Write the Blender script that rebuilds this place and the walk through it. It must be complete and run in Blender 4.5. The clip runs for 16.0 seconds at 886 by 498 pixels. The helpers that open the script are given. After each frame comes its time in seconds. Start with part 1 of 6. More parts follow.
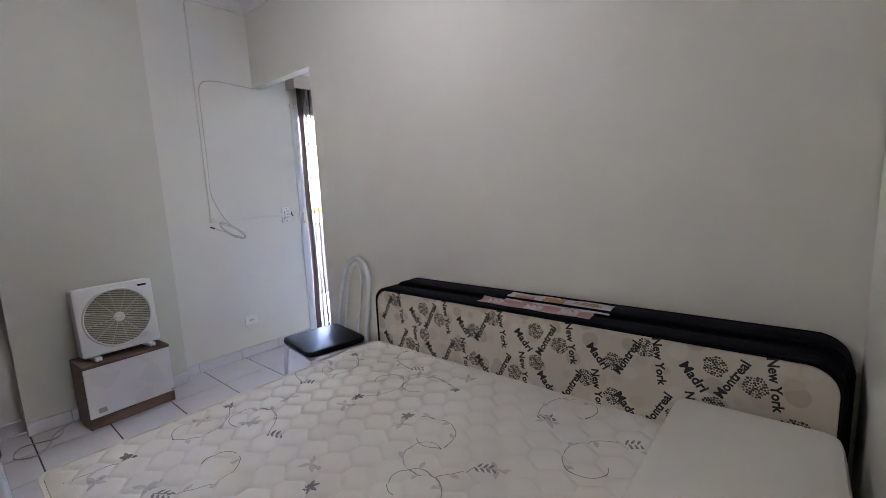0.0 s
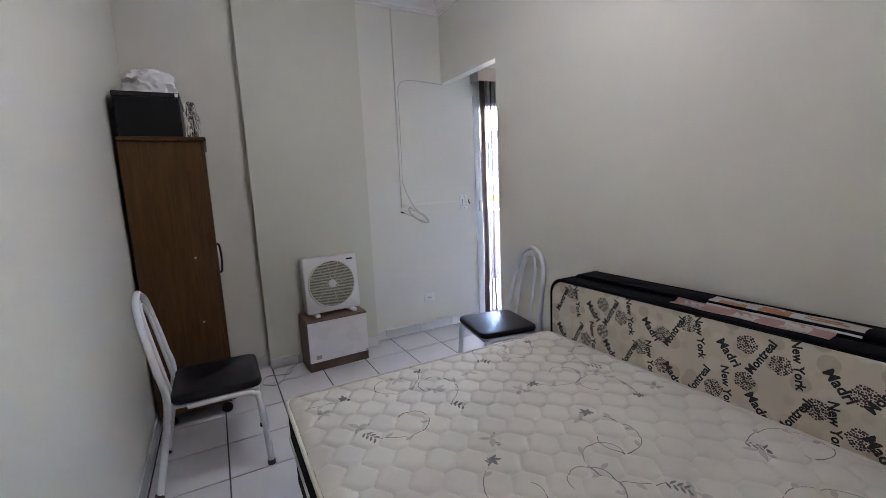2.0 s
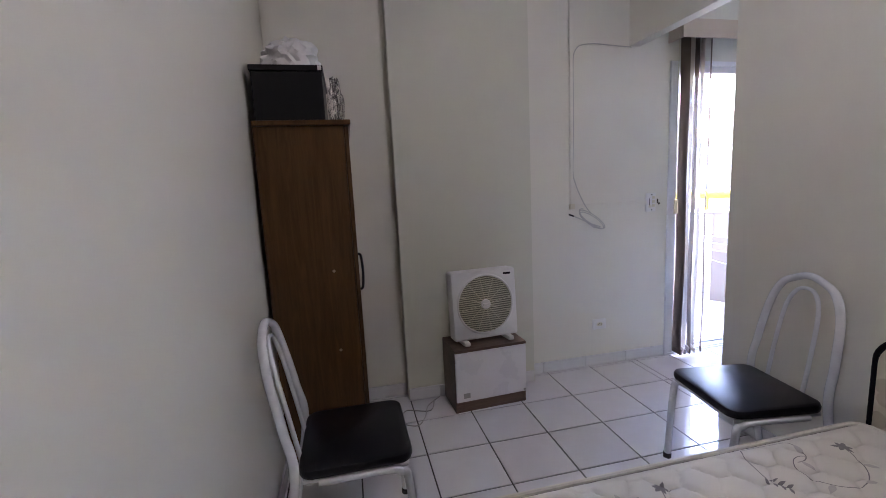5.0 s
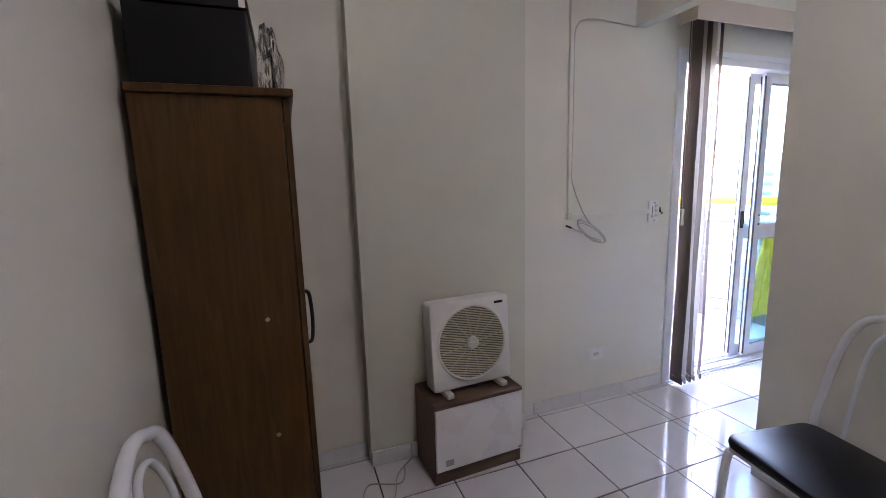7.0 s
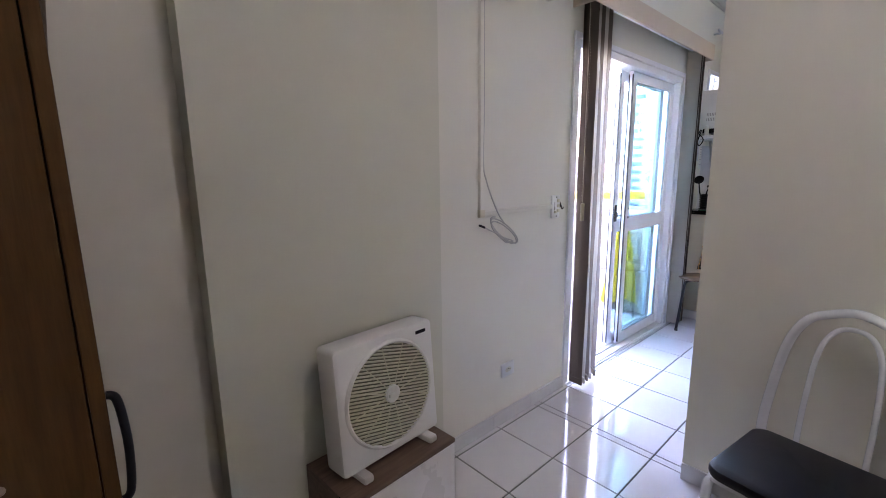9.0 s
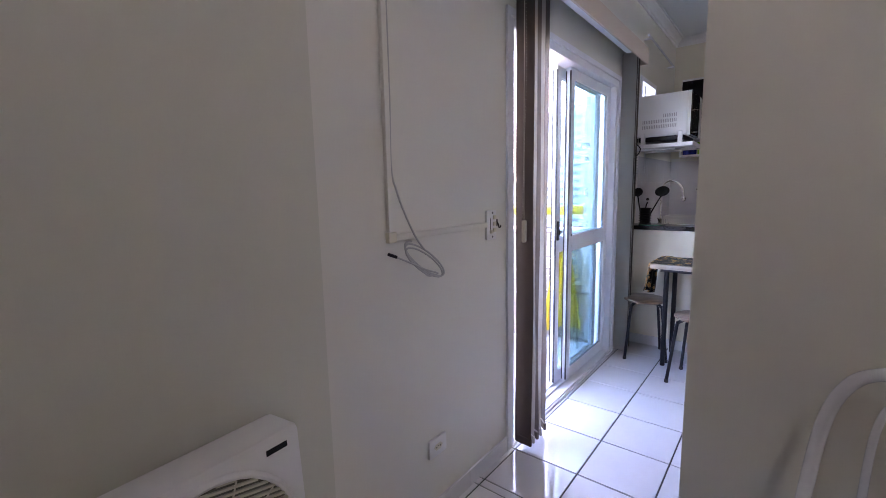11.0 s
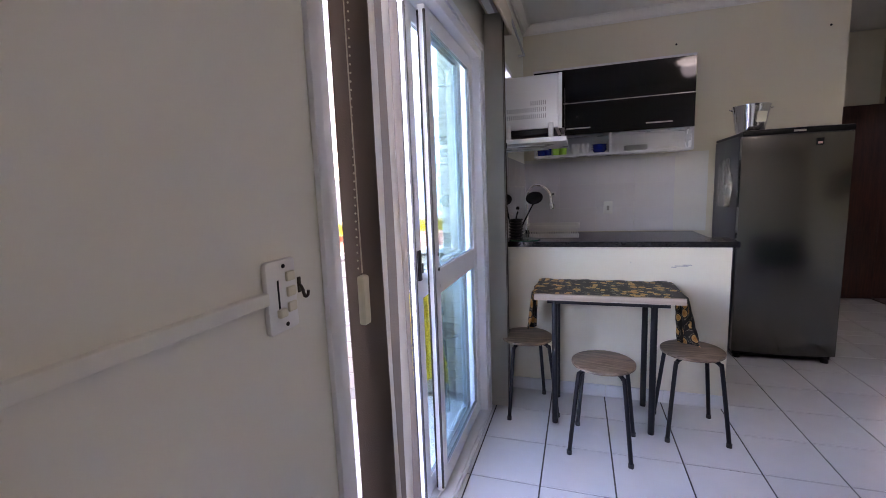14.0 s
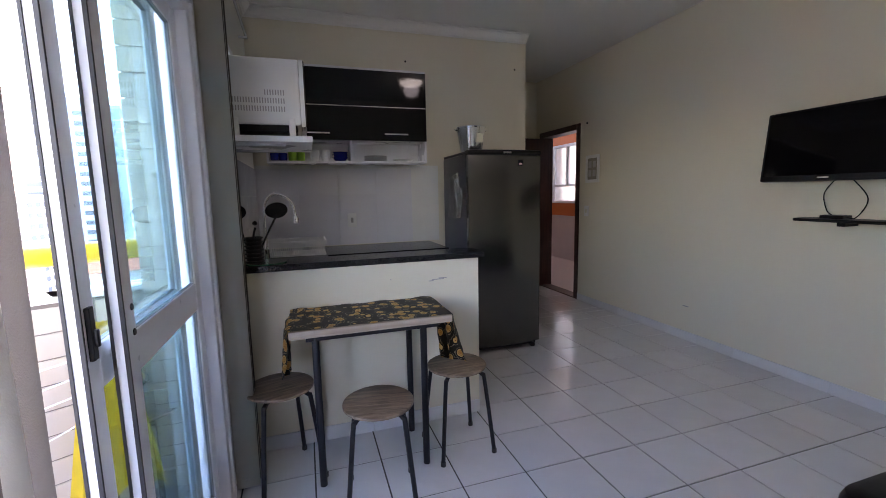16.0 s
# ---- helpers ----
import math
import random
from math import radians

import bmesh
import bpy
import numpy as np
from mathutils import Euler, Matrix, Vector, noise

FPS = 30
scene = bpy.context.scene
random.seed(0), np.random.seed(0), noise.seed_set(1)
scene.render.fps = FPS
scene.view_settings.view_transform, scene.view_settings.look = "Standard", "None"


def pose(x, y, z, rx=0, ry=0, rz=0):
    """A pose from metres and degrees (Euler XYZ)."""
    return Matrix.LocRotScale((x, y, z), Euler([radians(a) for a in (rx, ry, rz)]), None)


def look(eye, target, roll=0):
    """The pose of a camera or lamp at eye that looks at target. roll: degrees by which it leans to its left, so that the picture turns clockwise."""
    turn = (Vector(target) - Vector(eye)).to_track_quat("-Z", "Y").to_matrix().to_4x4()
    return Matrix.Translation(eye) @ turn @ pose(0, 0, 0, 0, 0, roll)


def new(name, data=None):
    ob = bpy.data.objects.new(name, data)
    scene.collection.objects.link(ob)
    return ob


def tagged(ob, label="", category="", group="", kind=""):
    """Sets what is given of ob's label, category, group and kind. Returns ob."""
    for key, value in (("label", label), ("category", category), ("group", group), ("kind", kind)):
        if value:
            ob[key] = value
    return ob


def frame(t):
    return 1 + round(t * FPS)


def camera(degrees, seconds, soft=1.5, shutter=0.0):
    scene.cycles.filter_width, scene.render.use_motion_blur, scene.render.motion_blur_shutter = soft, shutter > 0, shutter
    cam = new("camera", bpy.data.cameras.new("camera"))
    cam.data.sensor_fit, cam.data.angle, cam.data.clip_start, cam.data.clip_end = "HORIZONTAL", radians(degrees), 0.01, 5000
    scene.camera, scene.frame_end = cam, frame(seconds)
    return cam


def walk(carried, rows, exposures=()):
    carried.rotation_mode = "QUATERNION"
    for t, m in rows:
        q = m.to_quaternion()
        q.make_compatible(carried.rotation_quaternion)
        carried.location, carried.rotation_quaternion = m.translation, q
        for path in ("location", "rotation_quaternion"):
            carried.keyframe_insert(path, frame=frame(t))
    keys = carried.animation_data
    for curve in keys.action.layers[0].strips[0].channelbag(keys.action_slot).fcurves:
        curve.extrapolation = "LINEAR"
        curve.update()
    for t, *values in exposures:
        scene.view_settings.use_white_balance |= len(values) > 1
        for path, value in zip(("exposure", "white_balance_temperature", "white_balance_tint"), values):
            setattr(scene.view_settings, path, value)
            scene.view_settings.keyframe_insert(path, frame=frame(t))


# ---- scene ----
cam = camera(92.6, 16.0, soft=0.9)
PATH = [
    (0, (0.251, 0.129, 1.318), (-1.025, 1.642, 1.033), -2.7),
    (0.5, (0.248, 0.083, 1.333), (-1.254, 1.374, 1.054), -3.7),
    (1, (0.24, 0.053, 1.332), (-1.433, 1.113, 1.051), -3.9),
    (1.5, (0.219, 0.064, 1.332), (-1.484, 1.07, 1.03), -2.8),
    (2, (0.2, 0.05, 1.321), (-1.545, 0.981, 1.02), -2.6),
    (2.5, (0.138, 0.031, 1.327), (-1.646, 0.877, 1.008), -2.4),
    (3, (-0.013, 0.019, 1.34), (-1.823, 0.81, 1.029), -1.7),
    (3.5, (-0.154, -0.008, 1.332), (-1.994, 0.714, 1.028), -2.1),
    (4, (-0.271, -0.004, 1.325), (-2.149, 0.607, 1.009), -1.9),
    (4.5, (-0.434, 0.011, 1.333), (-2.358, 0.471, 1.033), -2.4),
    (4.7, (-0.496, 0.011, 1.323), (-2.431, 0.429, 1.036), -2.8),
    (7, (-1.212, 0.013, 1.368), (-3.068, 0.686, 1.053), -1.7),
    (7.5, (-1.391, 0.001, 1.354), (-3.199, 0.792, 1.027), -0.5),
    (8, (-1.632, -0.04, 1.359), (-3.27, 1.063, 1.041), -1.8),
    (8.5, (-1.743, -0.049, 1.358), (-3.217, 1.256, 1.005), -0.0),
    (9, (-1.846, 0.029, 1.345), (-3.309, 1.346, 0.992), -0.8),
    (9.2, (-1.868, 0.086, 1.353), (-3.326, 1.407, 0.997), -0.6),
    (11.3, (-2.27, 0.614, 1.303), (-3.466, 2.192, 1.019), -1.4),
    (11.5, (-2.324, 0.69, 1.303), (-3.494, 2.284, 1.005), -1.5),
    (12, (-2.431, 0.9, 1.311), (-3.587, 2.507, 1.023), -1.7),
    (12.5, (-2.525, 1.069, 1.312), (-3.557, 2.757, 1.02), -1.4),
    (13, (-2.655, 1.222, 1.331), (-3.435, 3.043, 1.053), -1.4),
    (13.5, (-2.692, 1.332, 1.326), (-3.318, 3.208, 1.03), -2.0),
    (14, (-2.692, 1.488, 1.323), (-3.302, 3.373, 1.055), -2.2),
    (14.5, (-2.691, 1.614, 1.31), (-3.117, 3.549, 1.039), -1.8),
    (15, (-2.751, 1.744, 1.313), (-2.801, 3.726, 1.048), -1.2),
    (15.5, (-2.815, 1.866, 1.326), (-2.465, 3.817, 1.06), -1.1),
    (16, (-2.823, 1.923, 1.327), (-2.215, 3.811, 1.069), -1.2),
]
EXPOSURES = [(0, 6.13, 6450, 25), (2.5, 6.14, 6500, 23), (4.7, 5.85, 6650, 30), (7, 5.88, 6950, 29), (9, 6.0, 7050, 29), (11.5, 5.3, 7000, 36), (12.5, 5.24, 7200, 36), (13.5, 5.22, 7700, 37), (14.5, 4.98, 7800, 34), (15.5, 4.8, 7900, 32), (16, 4.76, 7900, 29)]
walk(cam, [(t, look(eye, target, roll)) for t, eye, target, roll in PATH], EXPOSURES)

# ---- world, sun, lamps ----
world = bpy.data.worlds.new("world")
scene.world = world
world.use_nodes = True
sky = world.node_tree.nodes.new("ShaderNodeTexSky")
sky.sky_type = "NISHITA"
sky.sun_disc = False
sky.sun_elevation = radians(55)
sky.sun_rotation = radians(20)
world.node_tree.links.new(sky.outputs[0], world.node_tree.nodes["Background"].inputs[0])
world.node_tree.nodes["Background"].inputs[1].default_value = 0.15
SUN = new("sun", bpy.data.lights.new("sun", "SUN"))
SUN.data.energy, SUN.data.angle, SUN.data.color = 1.3, radians(10), (1, 0.96, 0.9)
SUN.matrix_world = look((0, 0, 0), (-0.25, -0.55, -0.85))


def lamp_area(name, size, size_y, energy, color, m):
    lamp = new(name, bpy.data.lights.new(name, "AREA"))
    lamp.data.shape, lamp.data.size, lamp.data.size_y = "RECTANGLE", size, size_y
    lamp.data.energy, lamp.data.color = energy, color
    lamp.matrix_world = m
    return lamp


# Fill lamp added below the corridor ceiling; no real source hangs there.
lamp_area("corridor_fill", 1.2, 1.6, 0.035, (1.0, 0.97, 0.94), look((1.3, 8.2, 2.75), (1.3, 8.2, 0)))

# the lit ceiling lamps
for spot, watts in (((-1.30, 0.85, 2.70), 0.17), ((-1.40, 3.45, 2.70), 0.10)):
    lamp = new("ceiling_bulb", bpy.data.lights.new("ceiling_bulb", "POINT"))
    lamp.data.energy, lamp.data.color, lamp.data.shadow_soft_size = watts, (0.86, 0.89, 1.0), 0.10
    lamp.location = spot


# ---- materials ----
def nodes_of(name):
    m = bpy.data.materials.new(name)
    m.use_nodes = True
    return m, m.node_tree, m.node_tree.nodes["Principled BSDF"]


def material(name, color, rough=0.6, metal=0.0, vary=0.08, scale=6.0, grain=0.0, grain_scale=180.0, rough_vary=0.06, tile_vary=0.0, spec=0.5, coat=0.0):
    """A painted, plastic, cloth or metal surface: two scales of tone, uneven gloss and a fine relief."""
    m, tree, shader = nodes_of(name)
    new_node, link = tree.nodes.new, tree.links.new
    where = new_node("ShaderNodeTexCoord")
    big, fine = new_node("ShaderNodeTexNoise"), new_node("ShaderNodeTexNoise")
    big.inputs["Scale"].default_value, big.inputs["Detail"].default_value = scale, 5
    fine.inputs["Scale"].default_value, fine.inputs["Detail"].default_value = grain_scale, 3
    link(where.outputs["Object"], big.inputs["Vector"])
    link(where.outputs["Object"], fine.inputs["Vector"])
    ramp = new_node("ShaderNodeMapRange")
    ramp.inputs["To Min"].default_value, ramp.inputs["To Max"].default_value = 1 - vary, 1 + vary
    link(big.outputs["Fac"], ramp.inputs["Value"])
    tone = ramp.outputs["Result"]
    if tile_vary:
        info, piece, mul = new_node("ShaderNodeObjectInfo"), new_node("ShaderNodeMapRange"), new_node("ShaderNodeMath")
        piece.inputs["To Min"].default_value, piece.inputs["To Max"].default_value = 1 - tile_vary, 1 + tile_vary
        link(info.outputs["Random"], piece.inputs["Value"])
        mul.operation = "MULTIPLY"
        link(tone, mul.inputs[0])
        link(piece.outputs["Result"], mul.inputs[1])
        tone = mul.outputs[0]
    tint = new_node("ShaderNodeVectorMath")
    tint.operation = "SCALE"
    tint.inputs[0].default_value = color
    link(tone, tint.inputs["Scale"])
    link(tint.outputs[0], shader.inputs["Base Color"])
    gloss = new_node("ShaderNodeMapRange")
    gloss.inputs["To Min"].default_value, gloss.inputs["To Max"].default_value = max(0.02, rough - rough_vary), min(1, rough + rough_vary)
    link(big.outputs["Fac"], gloss.inputs["Value"])
    link(gloss.outputs["Result"], shader.inputs["Roughness"])
    shader.inputs["Metallic"].default_value = metal
    shader.inputs["Specular IOR Level"].default_value = spec
    shader.inputs["Coat Weight"].default_value = coat
    if grain:
        bump = new_node("ShaderNodeBump")
        bump.inputs["Strength"].default_value, bump.inputs["Distance"].default_value = grain, 0.004
        link(fine.outputs["Fac"], bump.inputs["Height"])
        link(bump.outputs["Normal"], shader.inputs["Normal"])
    return m


def wood(name, dark, light, rough=0.4, along=(1.0, 14.0, 14.0), scale=3.0):
    """Grain stretched along one axis of the thing."""
    m, tree, shader = nodes_of(name)
    new_node, link = tree.nodes.new, tree.links.new
    where, stretch, rings, fine = (new_node("ShaderNodeTexCoord"), new_node("ShaderNodeMapping"), new_node("ShaderNodeTexNoise"), new_node("ShaderNodeTexNoise"))
    stretch.inputs["Scale"].default_value = along
    link(where.outputs["Object"], stretch.inputs["Vector"])
    rings.inputs["Scale"].default_value, rings.inputs["Detail"].default_value, rings.inputs["Distortion"].default_value = scale, 8, 1.2
    fine.inputs["Scale"].default_value, fine.inputs["Detail"].default_value = scale * 9, 4
    link(stretch.outputs[0], rings.inputs["Vector"])
    link(stretch.outputs[0], fine.inputs["Vector"])
    both = new_node("ShaderNodeMath")
    both.operation = "MULTIPLY_ADD"
    both.inputs[1].default_value = 0.35
    link(fine.outputs["Fac"], both.inputs[0])
    link(rings.outputs["Fac"], both.inputs[2])
    ramp = new_node("ShaderNodeValToRGB")
    ramp.color_ramp.elements[0].position, ramp.color_ramp.elements[1].position = 0.45, 0.9
    ramp.color_ramp.elements[0].color, ramp.color_ramp.elements[1].color = (*dark, 1), (*light, 1)
    link(both.outputs[0], ramp.inputs["Fac"])
    link(ramp.outputs[0], shader.inputs["Base Color"])
    shader.inputs["Roughness"].default_value = rough
    bump = new_node("ShaderNodeBump")
    bump.inputs["Strength"].default_value, bump.inputs["Distance"].default_value = 0.12, 0.002
    link(fine.outputs["Fac"], bump.inputs["Height"])
    link(bump.outputs["Normal"], shader.inputs["Normal"])
    return m


def glass_sheet(name, color, rough=0.0, ior=1.45):
    m, tree, shader = nodes_of(name)
    shader.inputs["Base Color"].default_value = (*color, 1)
    shader.inputs["Transmission Weight"].default_value = 1.0
    shader.inputs["Roughness"].default_value, shader.inputs["IOR"].default_value = rough, ior
    return m


def granite(name):
    m, tree, shader = nodes_of(name)
    new_node, link = tree.nodes.new, tree.links.new
    where, speck, ramp = new_node("ShaderNodeTexCoord"), new_node("ShaderNodeTexVoronoi"), new_node("ShaderNodeValToRGB")
    speck.inputs["Scale"].default_value = 190
    link(where.outputs["Object"], speck.inputs["Vector"])
    link(speck.outputs["Color"], ramp.inputs["Fac"])
    ramp.color_ramp.elements[0].color, ramp.color_ramp.elements[1].color = (0.007, 0.007, 0.008, 1), (0.026, 0.026, 0.028, 1)
    ramp.color_ramp.elements[0].position, ramp.color_ramp.elements[1].position = 0.5, 1.0
    link(ramp.outputs[0], shader.inputs["Base Color"])
    shader.inputs["Roughness"].default_value = 0.2
    shader.inputs["Specular IOR Level"].default_value = 0.35
    return m


def printed_cloth(name, ground, inks, scale, cover, rough=0.75):
    """A woven cloth with scattered blots of a few inks."""
    m, tree, shader = nodes_of(name)
    new_node, link = tree.nodes.new, tree.links.new
    where, warp, blots, edge, pick, mix = (new_node("ShaderNodeTexCoord"), new_node("ShaderNodeTexNoise"), new_node("ShaderNodeTexVoronoi"), new_node("ShaderNodeValToRGB"), new_node("ShaderNodeValToRGB"), new_node("ShaderNodeMix"))
    shift = new_node("ShaderNodeVectorMath")
    shift.operation = "MULTIPLY_ADD"
    shift.inputs[1].default_value = (0.008, 0.008, 0.008)
    warp.inputs["Scale"].default_value = 30
    link(where.outputs["Object"], warp.inputs["Vector"])
    link(warp.outputs["Color"], shift.inputs[0])
    link(where.outputs["Object"], shift.inputs[2])
    blots.inputs["Scale"].default_value = scale
    link(shift.outputs[0], blots.inputs["Vector"])
    edge.color_ramp.elements[0].position, edge.color_ramp.elements[1].position = cover, cover + 0.06
    edge.color_ramp.elements[0].color, edge.color_ramp.elements[1].color = (1, 1, 1, 1), (0, 0, 0, 1)
    link(blots.outputs["Distance"], edge.inputs["Fac"])
    split = new_node("ShaderNodeSeparateColor")
    link(blots.outputs["Color"], split.inputs[0])
    pick.color_ramp.interpolation = "CONSTANT"
    while len(pick.color_ramp.elements) < len(inks):
        pick.color_ramp.elements.new(0.5)
    for n, ink in enumerate(inks):
        pick.color_ramp.elements[n].position = n / len(inks)
        pick.color_ramp.elements[n].color = (*ink, 1)
    link(split.outputs[0], pick.inputs["Fac"])
    mix.data_type = "RGBA"
    link(edge.outputs[0], mix.inputs["Factor"])
    mix.inputs["A"].default_value = (*ground, 1)
    link(pick.outputs[0], mix.inputs["B"])
    link(mix.outputs["Result"], shader.inputs["Base Color"])
    shader.inputs["Roughness"].default_value = rough
    return m


def fruit_cloth(name):
    """Dark oilcloth printed with round fruit slices, each a rind, a pale ring and a warm middle, and pale scrawls between."""
    m, tree, shader = nodes_of(name)
    new_node, link = tree.nodes.new, tree.links.new
    where, warp, cells, rings, kind, keep, paint = (new_node("ShaderNodeTexCoord"), new_node("ShaderNodeTexNoise"), new_node("ShaderNodeTexVoronoi"), new_node("ShaderNodeValToRGB"), new_node("ShaderNodeSeparateColor"), new_node("ShaderNodeMath"), new_node("ShaderNodeMix"))
    shift = new_node("ShaderNodeVectorMath")
    shift.operation = "MULTIPLY_ADD"
    shift.inputs[1].default_value = (0.006, 0.006, 0.006)
    warp.inputs["Scale"].default_value = 40
    link(where.outputs["Object"], warp.inputs["Vector"])
    link(warp.outputs["Color"], shift.inputs[0])
    link(where.outputs["Object"], shift.inputs[2])
    cells.inputs["Scale"].default_value, cells.inputs["Randomness"].default_value = 21, 0.75
    link(shift.outputs[0], cells.inputs["Vector"])
    dark = (0.012, 0.008, 0.006, 1)
    stops = [(0.0, (0.52, 0.22, 0.05, 1)), (0.16, (0.64, 0.34, 0.10, 1)), (0.26, (0.30, 0.13, 0.02, 1)), (0.30, (0.66, 0.40, 0.15, 1)), (0.42, dark), (0.50, dark), (0.56, (0.30, 0.25, 0.19, 1)), (0.59, dark)]
    rings.color_ramp.interpolation = "CONSTANT"
    while len(rings.color_ramp.elements) < len(stops):
        rings.color_ramp.elements.new(0.5)
    for element, (at, color) in zip(rings.color_ramp.elements, stops):
        element.position, element.color = at, color
    link(cells.outputs["Distance"], rings.inputs["Fac"])
    link(cells.outputs["Color"], kind.inputs[0])
    keep.operation, keep.inputs[1].default_value = "GREATER_THAN", 0.22
    link(kind.outputs[0], keep.inputs[0])
    paint.data_type = "RGBA"
    link(keep.outputs[0], paint.inputs["Factor"])
    paint.inputs["A"].default_value = dark
    link(rings.outputs[0], paint.inputs["B"])
    link(paint.outputs["Result"], shader.inputs["Base Color"])
    shader.inputs["Roughness"].default_value, shader.inputs["Specular IOR Level"].default_value = 0.5, 0.25
    return m


PAINT = material("cream wall paint", (0.70, 0.685, 0.605), 0.55, vary=0.035, scale=1.6, grain=0.10, grain_scale=90)
# Greener pillar cream; its darker tone stands in for missing living room light.
PAINT_PILLAR_DIM = material("greenish cream wall paint darkened for less light", (0.60, 0.60, 0.505), 0.55, vary=0.04, scale=1.6, grain=0.10, grain_scale=90)
PAINT_LIVING = material("warm cream wall paint", (0.71, 0.655, 0.53), 0.55, vary=0.035, scale=1.6, grain=0.10, grain_scale=90)
PAINT_WHITE = material("white ceiling paint", (0.80, 0.79, 0.76), 0.7, vary=0.03, scale=2.0, grain=0.06)
PLASTER_WHITE = material("white jamb paint", (0.80, 0.79, 0.75), 0.5, vary=0.03, grain=0.06)
TILE = material("glazed light grey floor tile", (0.66, 0.65, 0.67), 0.10, vary=0.05, scale=9, rough_vary=0.04, tile_vary=0.035, coat=0.2)
GROUT = material("dark grey grout", (0.06, 0.056, 0.056), 0.9, vary=0.2, scale=30)
SKIRT = material("light grey tile skirting", (0.68, 0.68, 0.69), 0.2, vary=0.06, tile_vary=0.04)
WALL_TILE = material("white glazed wall tile", (0.72, 0.71, 0.74), 0.18, vary=0.03, tile_vary=0.02)
ALU = material("white lacquered aluminium", (0.78, 0.79, 0.82), 0.3, vary=0.03, scale=12)
RUBBER = material("black rubber", (0.02, 0.02, 0.022), 0.6, vary=0.2, scale=40)
GASKET = material("grey sealing strip", (0.30, 0.32, 0.34), 0.6, vary=0.1, scale=20)
GLASS = glass_sheet("greenish window glass", (0.55, 0.77, 0.83))
FROSTED = glass_sheet("frosted grey glass", (0.42, 0.41, 0.39), 0.35)
CLEAR = glass_sheet("clear thin glass", (0.95, 0.98, 0.97))
BALC_TILE = material("beige balcony tile", (0.50, 0.42, 0.34), 0.35, vary=0.06, tile_vary=0.08)
BALC_GROUT = material("balcony grout", (0.22, 0.18, 0.15), 0.9, vary=0.1)
YELLOW = material("yellow painted tube", (0.80, 0.48, 0.02), 0.35, vary=0.06, scale=10)
BROWN = wood("dark brown laminate", (0.058, 0.027, 0.0085), (0.098, 0.048, 0.016), 0.34, (14.0, 14.0, 1.0))
BROWN.node_tree.nodes["Principled BSDF"].inputs["Specular IOR Level"].default_value = 0.2
BROWN_CAB = wood("greyish brown laminate", (0.11, 0.065, 0.045), (0.19, 0.12, 0.085), 0.5, (14.0, 1.0, 14.0))
DOOR_WOOD = wood("dark red brown door wood", (0.035, 0.012, 0.008), (0.075, 0.026, 0.016), 0.35, (14.0, 14.0, 1.0))
STOOL_WOOD = wood("washed oak laminate", (0.085, 0.052, 0.034), (0.32, 0.22, 0.155), 0.4, (1.5, 14.0, 14.0), 3.0)
EDGE_WOOD = wood("pale oak edging", (0.28, 0.21, 0.16), (0.42, 0.33, 0.26), 0.5, (1.0, 14.0, 14.0))
WHITE_LACQUER = material("white laminate", (0.76, 0.75, 0.76), 0.28, vary=0.03, scale=5)
WHITE_PLASTIC = material("white plastic", (0.74, 0.74, 0.72), 0.35, vary=0.03, scale=10)
AGED_PLASTIC = material("aged cream plastic", (0.66, 0.62, 0.48), 0.4, vary=0.05, scale=20)
CABLE = material("grey white cable sheath", (0.46, 0.46, 0.43), 0.4, vary=0.05)
GRILLE = material("yellowed fan grille plastic", (0.56, 0.55, 0.42), 0.45, vary=0.05, scale=20)
FAN_SHADE = material("fan plastic darkened as inside shade", (0.16, 0.16, 0.12), 0.8, vary=0.1)
WHITE_TUBE = material("white enamelled steel tube", (0.76, 0.78, 0.80), 0.22, vary=0.04, scale=15)
BLACK_VINYL = material("black vinyl", (0.007, 0.007, 0.010), 0.36, vary=0.15, scale=20, grain=0.12, grain_scale=240, spec=0.28)
BLACK_CLOTH = material("black woven cloth", (0.006, 0.006, 0.008), 0.9, vary=0.2, scale=25, grain=0.3, grain_scale=400, spec=0.12)
BLACK_TUBE = material("black painted steel", (0.008, 0.008, 0.011), 0.35, vary=0.1, scale=20, spec=0.3)
BLACK_GLOSS = material("black high gloss panel", (0.004, 0.004, 0.005), 0.06, vary=0.1, rough_vary=0.02, spec=0.3)
BLACK_PLASTIC = material("black plastic", (0.006, 0.006, 0.007), 0.4, vary=0.1, spec=0.22)
STEEL = material("brushed dark stainless steel", (0.135, 0.132, 0.118), 0.22, 0.95, vary=0.05, scale=3, rough_vary=0.05)
CHROME = material("chrome", (0.75, 0.75, 0.76), 0.12, 1.0, vary=0.03)
FRIDGE_SIDE = material("dark grey painted steel", (0.035, 0.035, 0.042), 0.4, vary=0.06)
TICKING = material("off white quilted ticking", (0.60, 0.578, 0.515), 0.8, vary=0.04, scale=4, grain=0.15, grain_scale=500)
WHITE_COTTON = material("plain white cotton", (0.60, 0.575, 0.505), 0.85, vary=0.04, scale=3, grain=0.2, grain_scale=500)
PRINT_GREY = material("grey printed ink", (0.20, 0.19, 0.19), 0.85, vary=0.25, scale=60)
PRINT_PALE = material("pale grey printed ink", (0.44, 0.42, 0.39), 0.85, vary=0.15, scale=60)
PRINT_BLACK = material("black printed letters", (0.03, 0.026, 0.024), 0.85, vary=0.2, scale=60)
PRINT_STAMP = material("brown grey stamped ink", (0.07, 0.055, 0.048), 0.85, vary=0.3, scale=80)
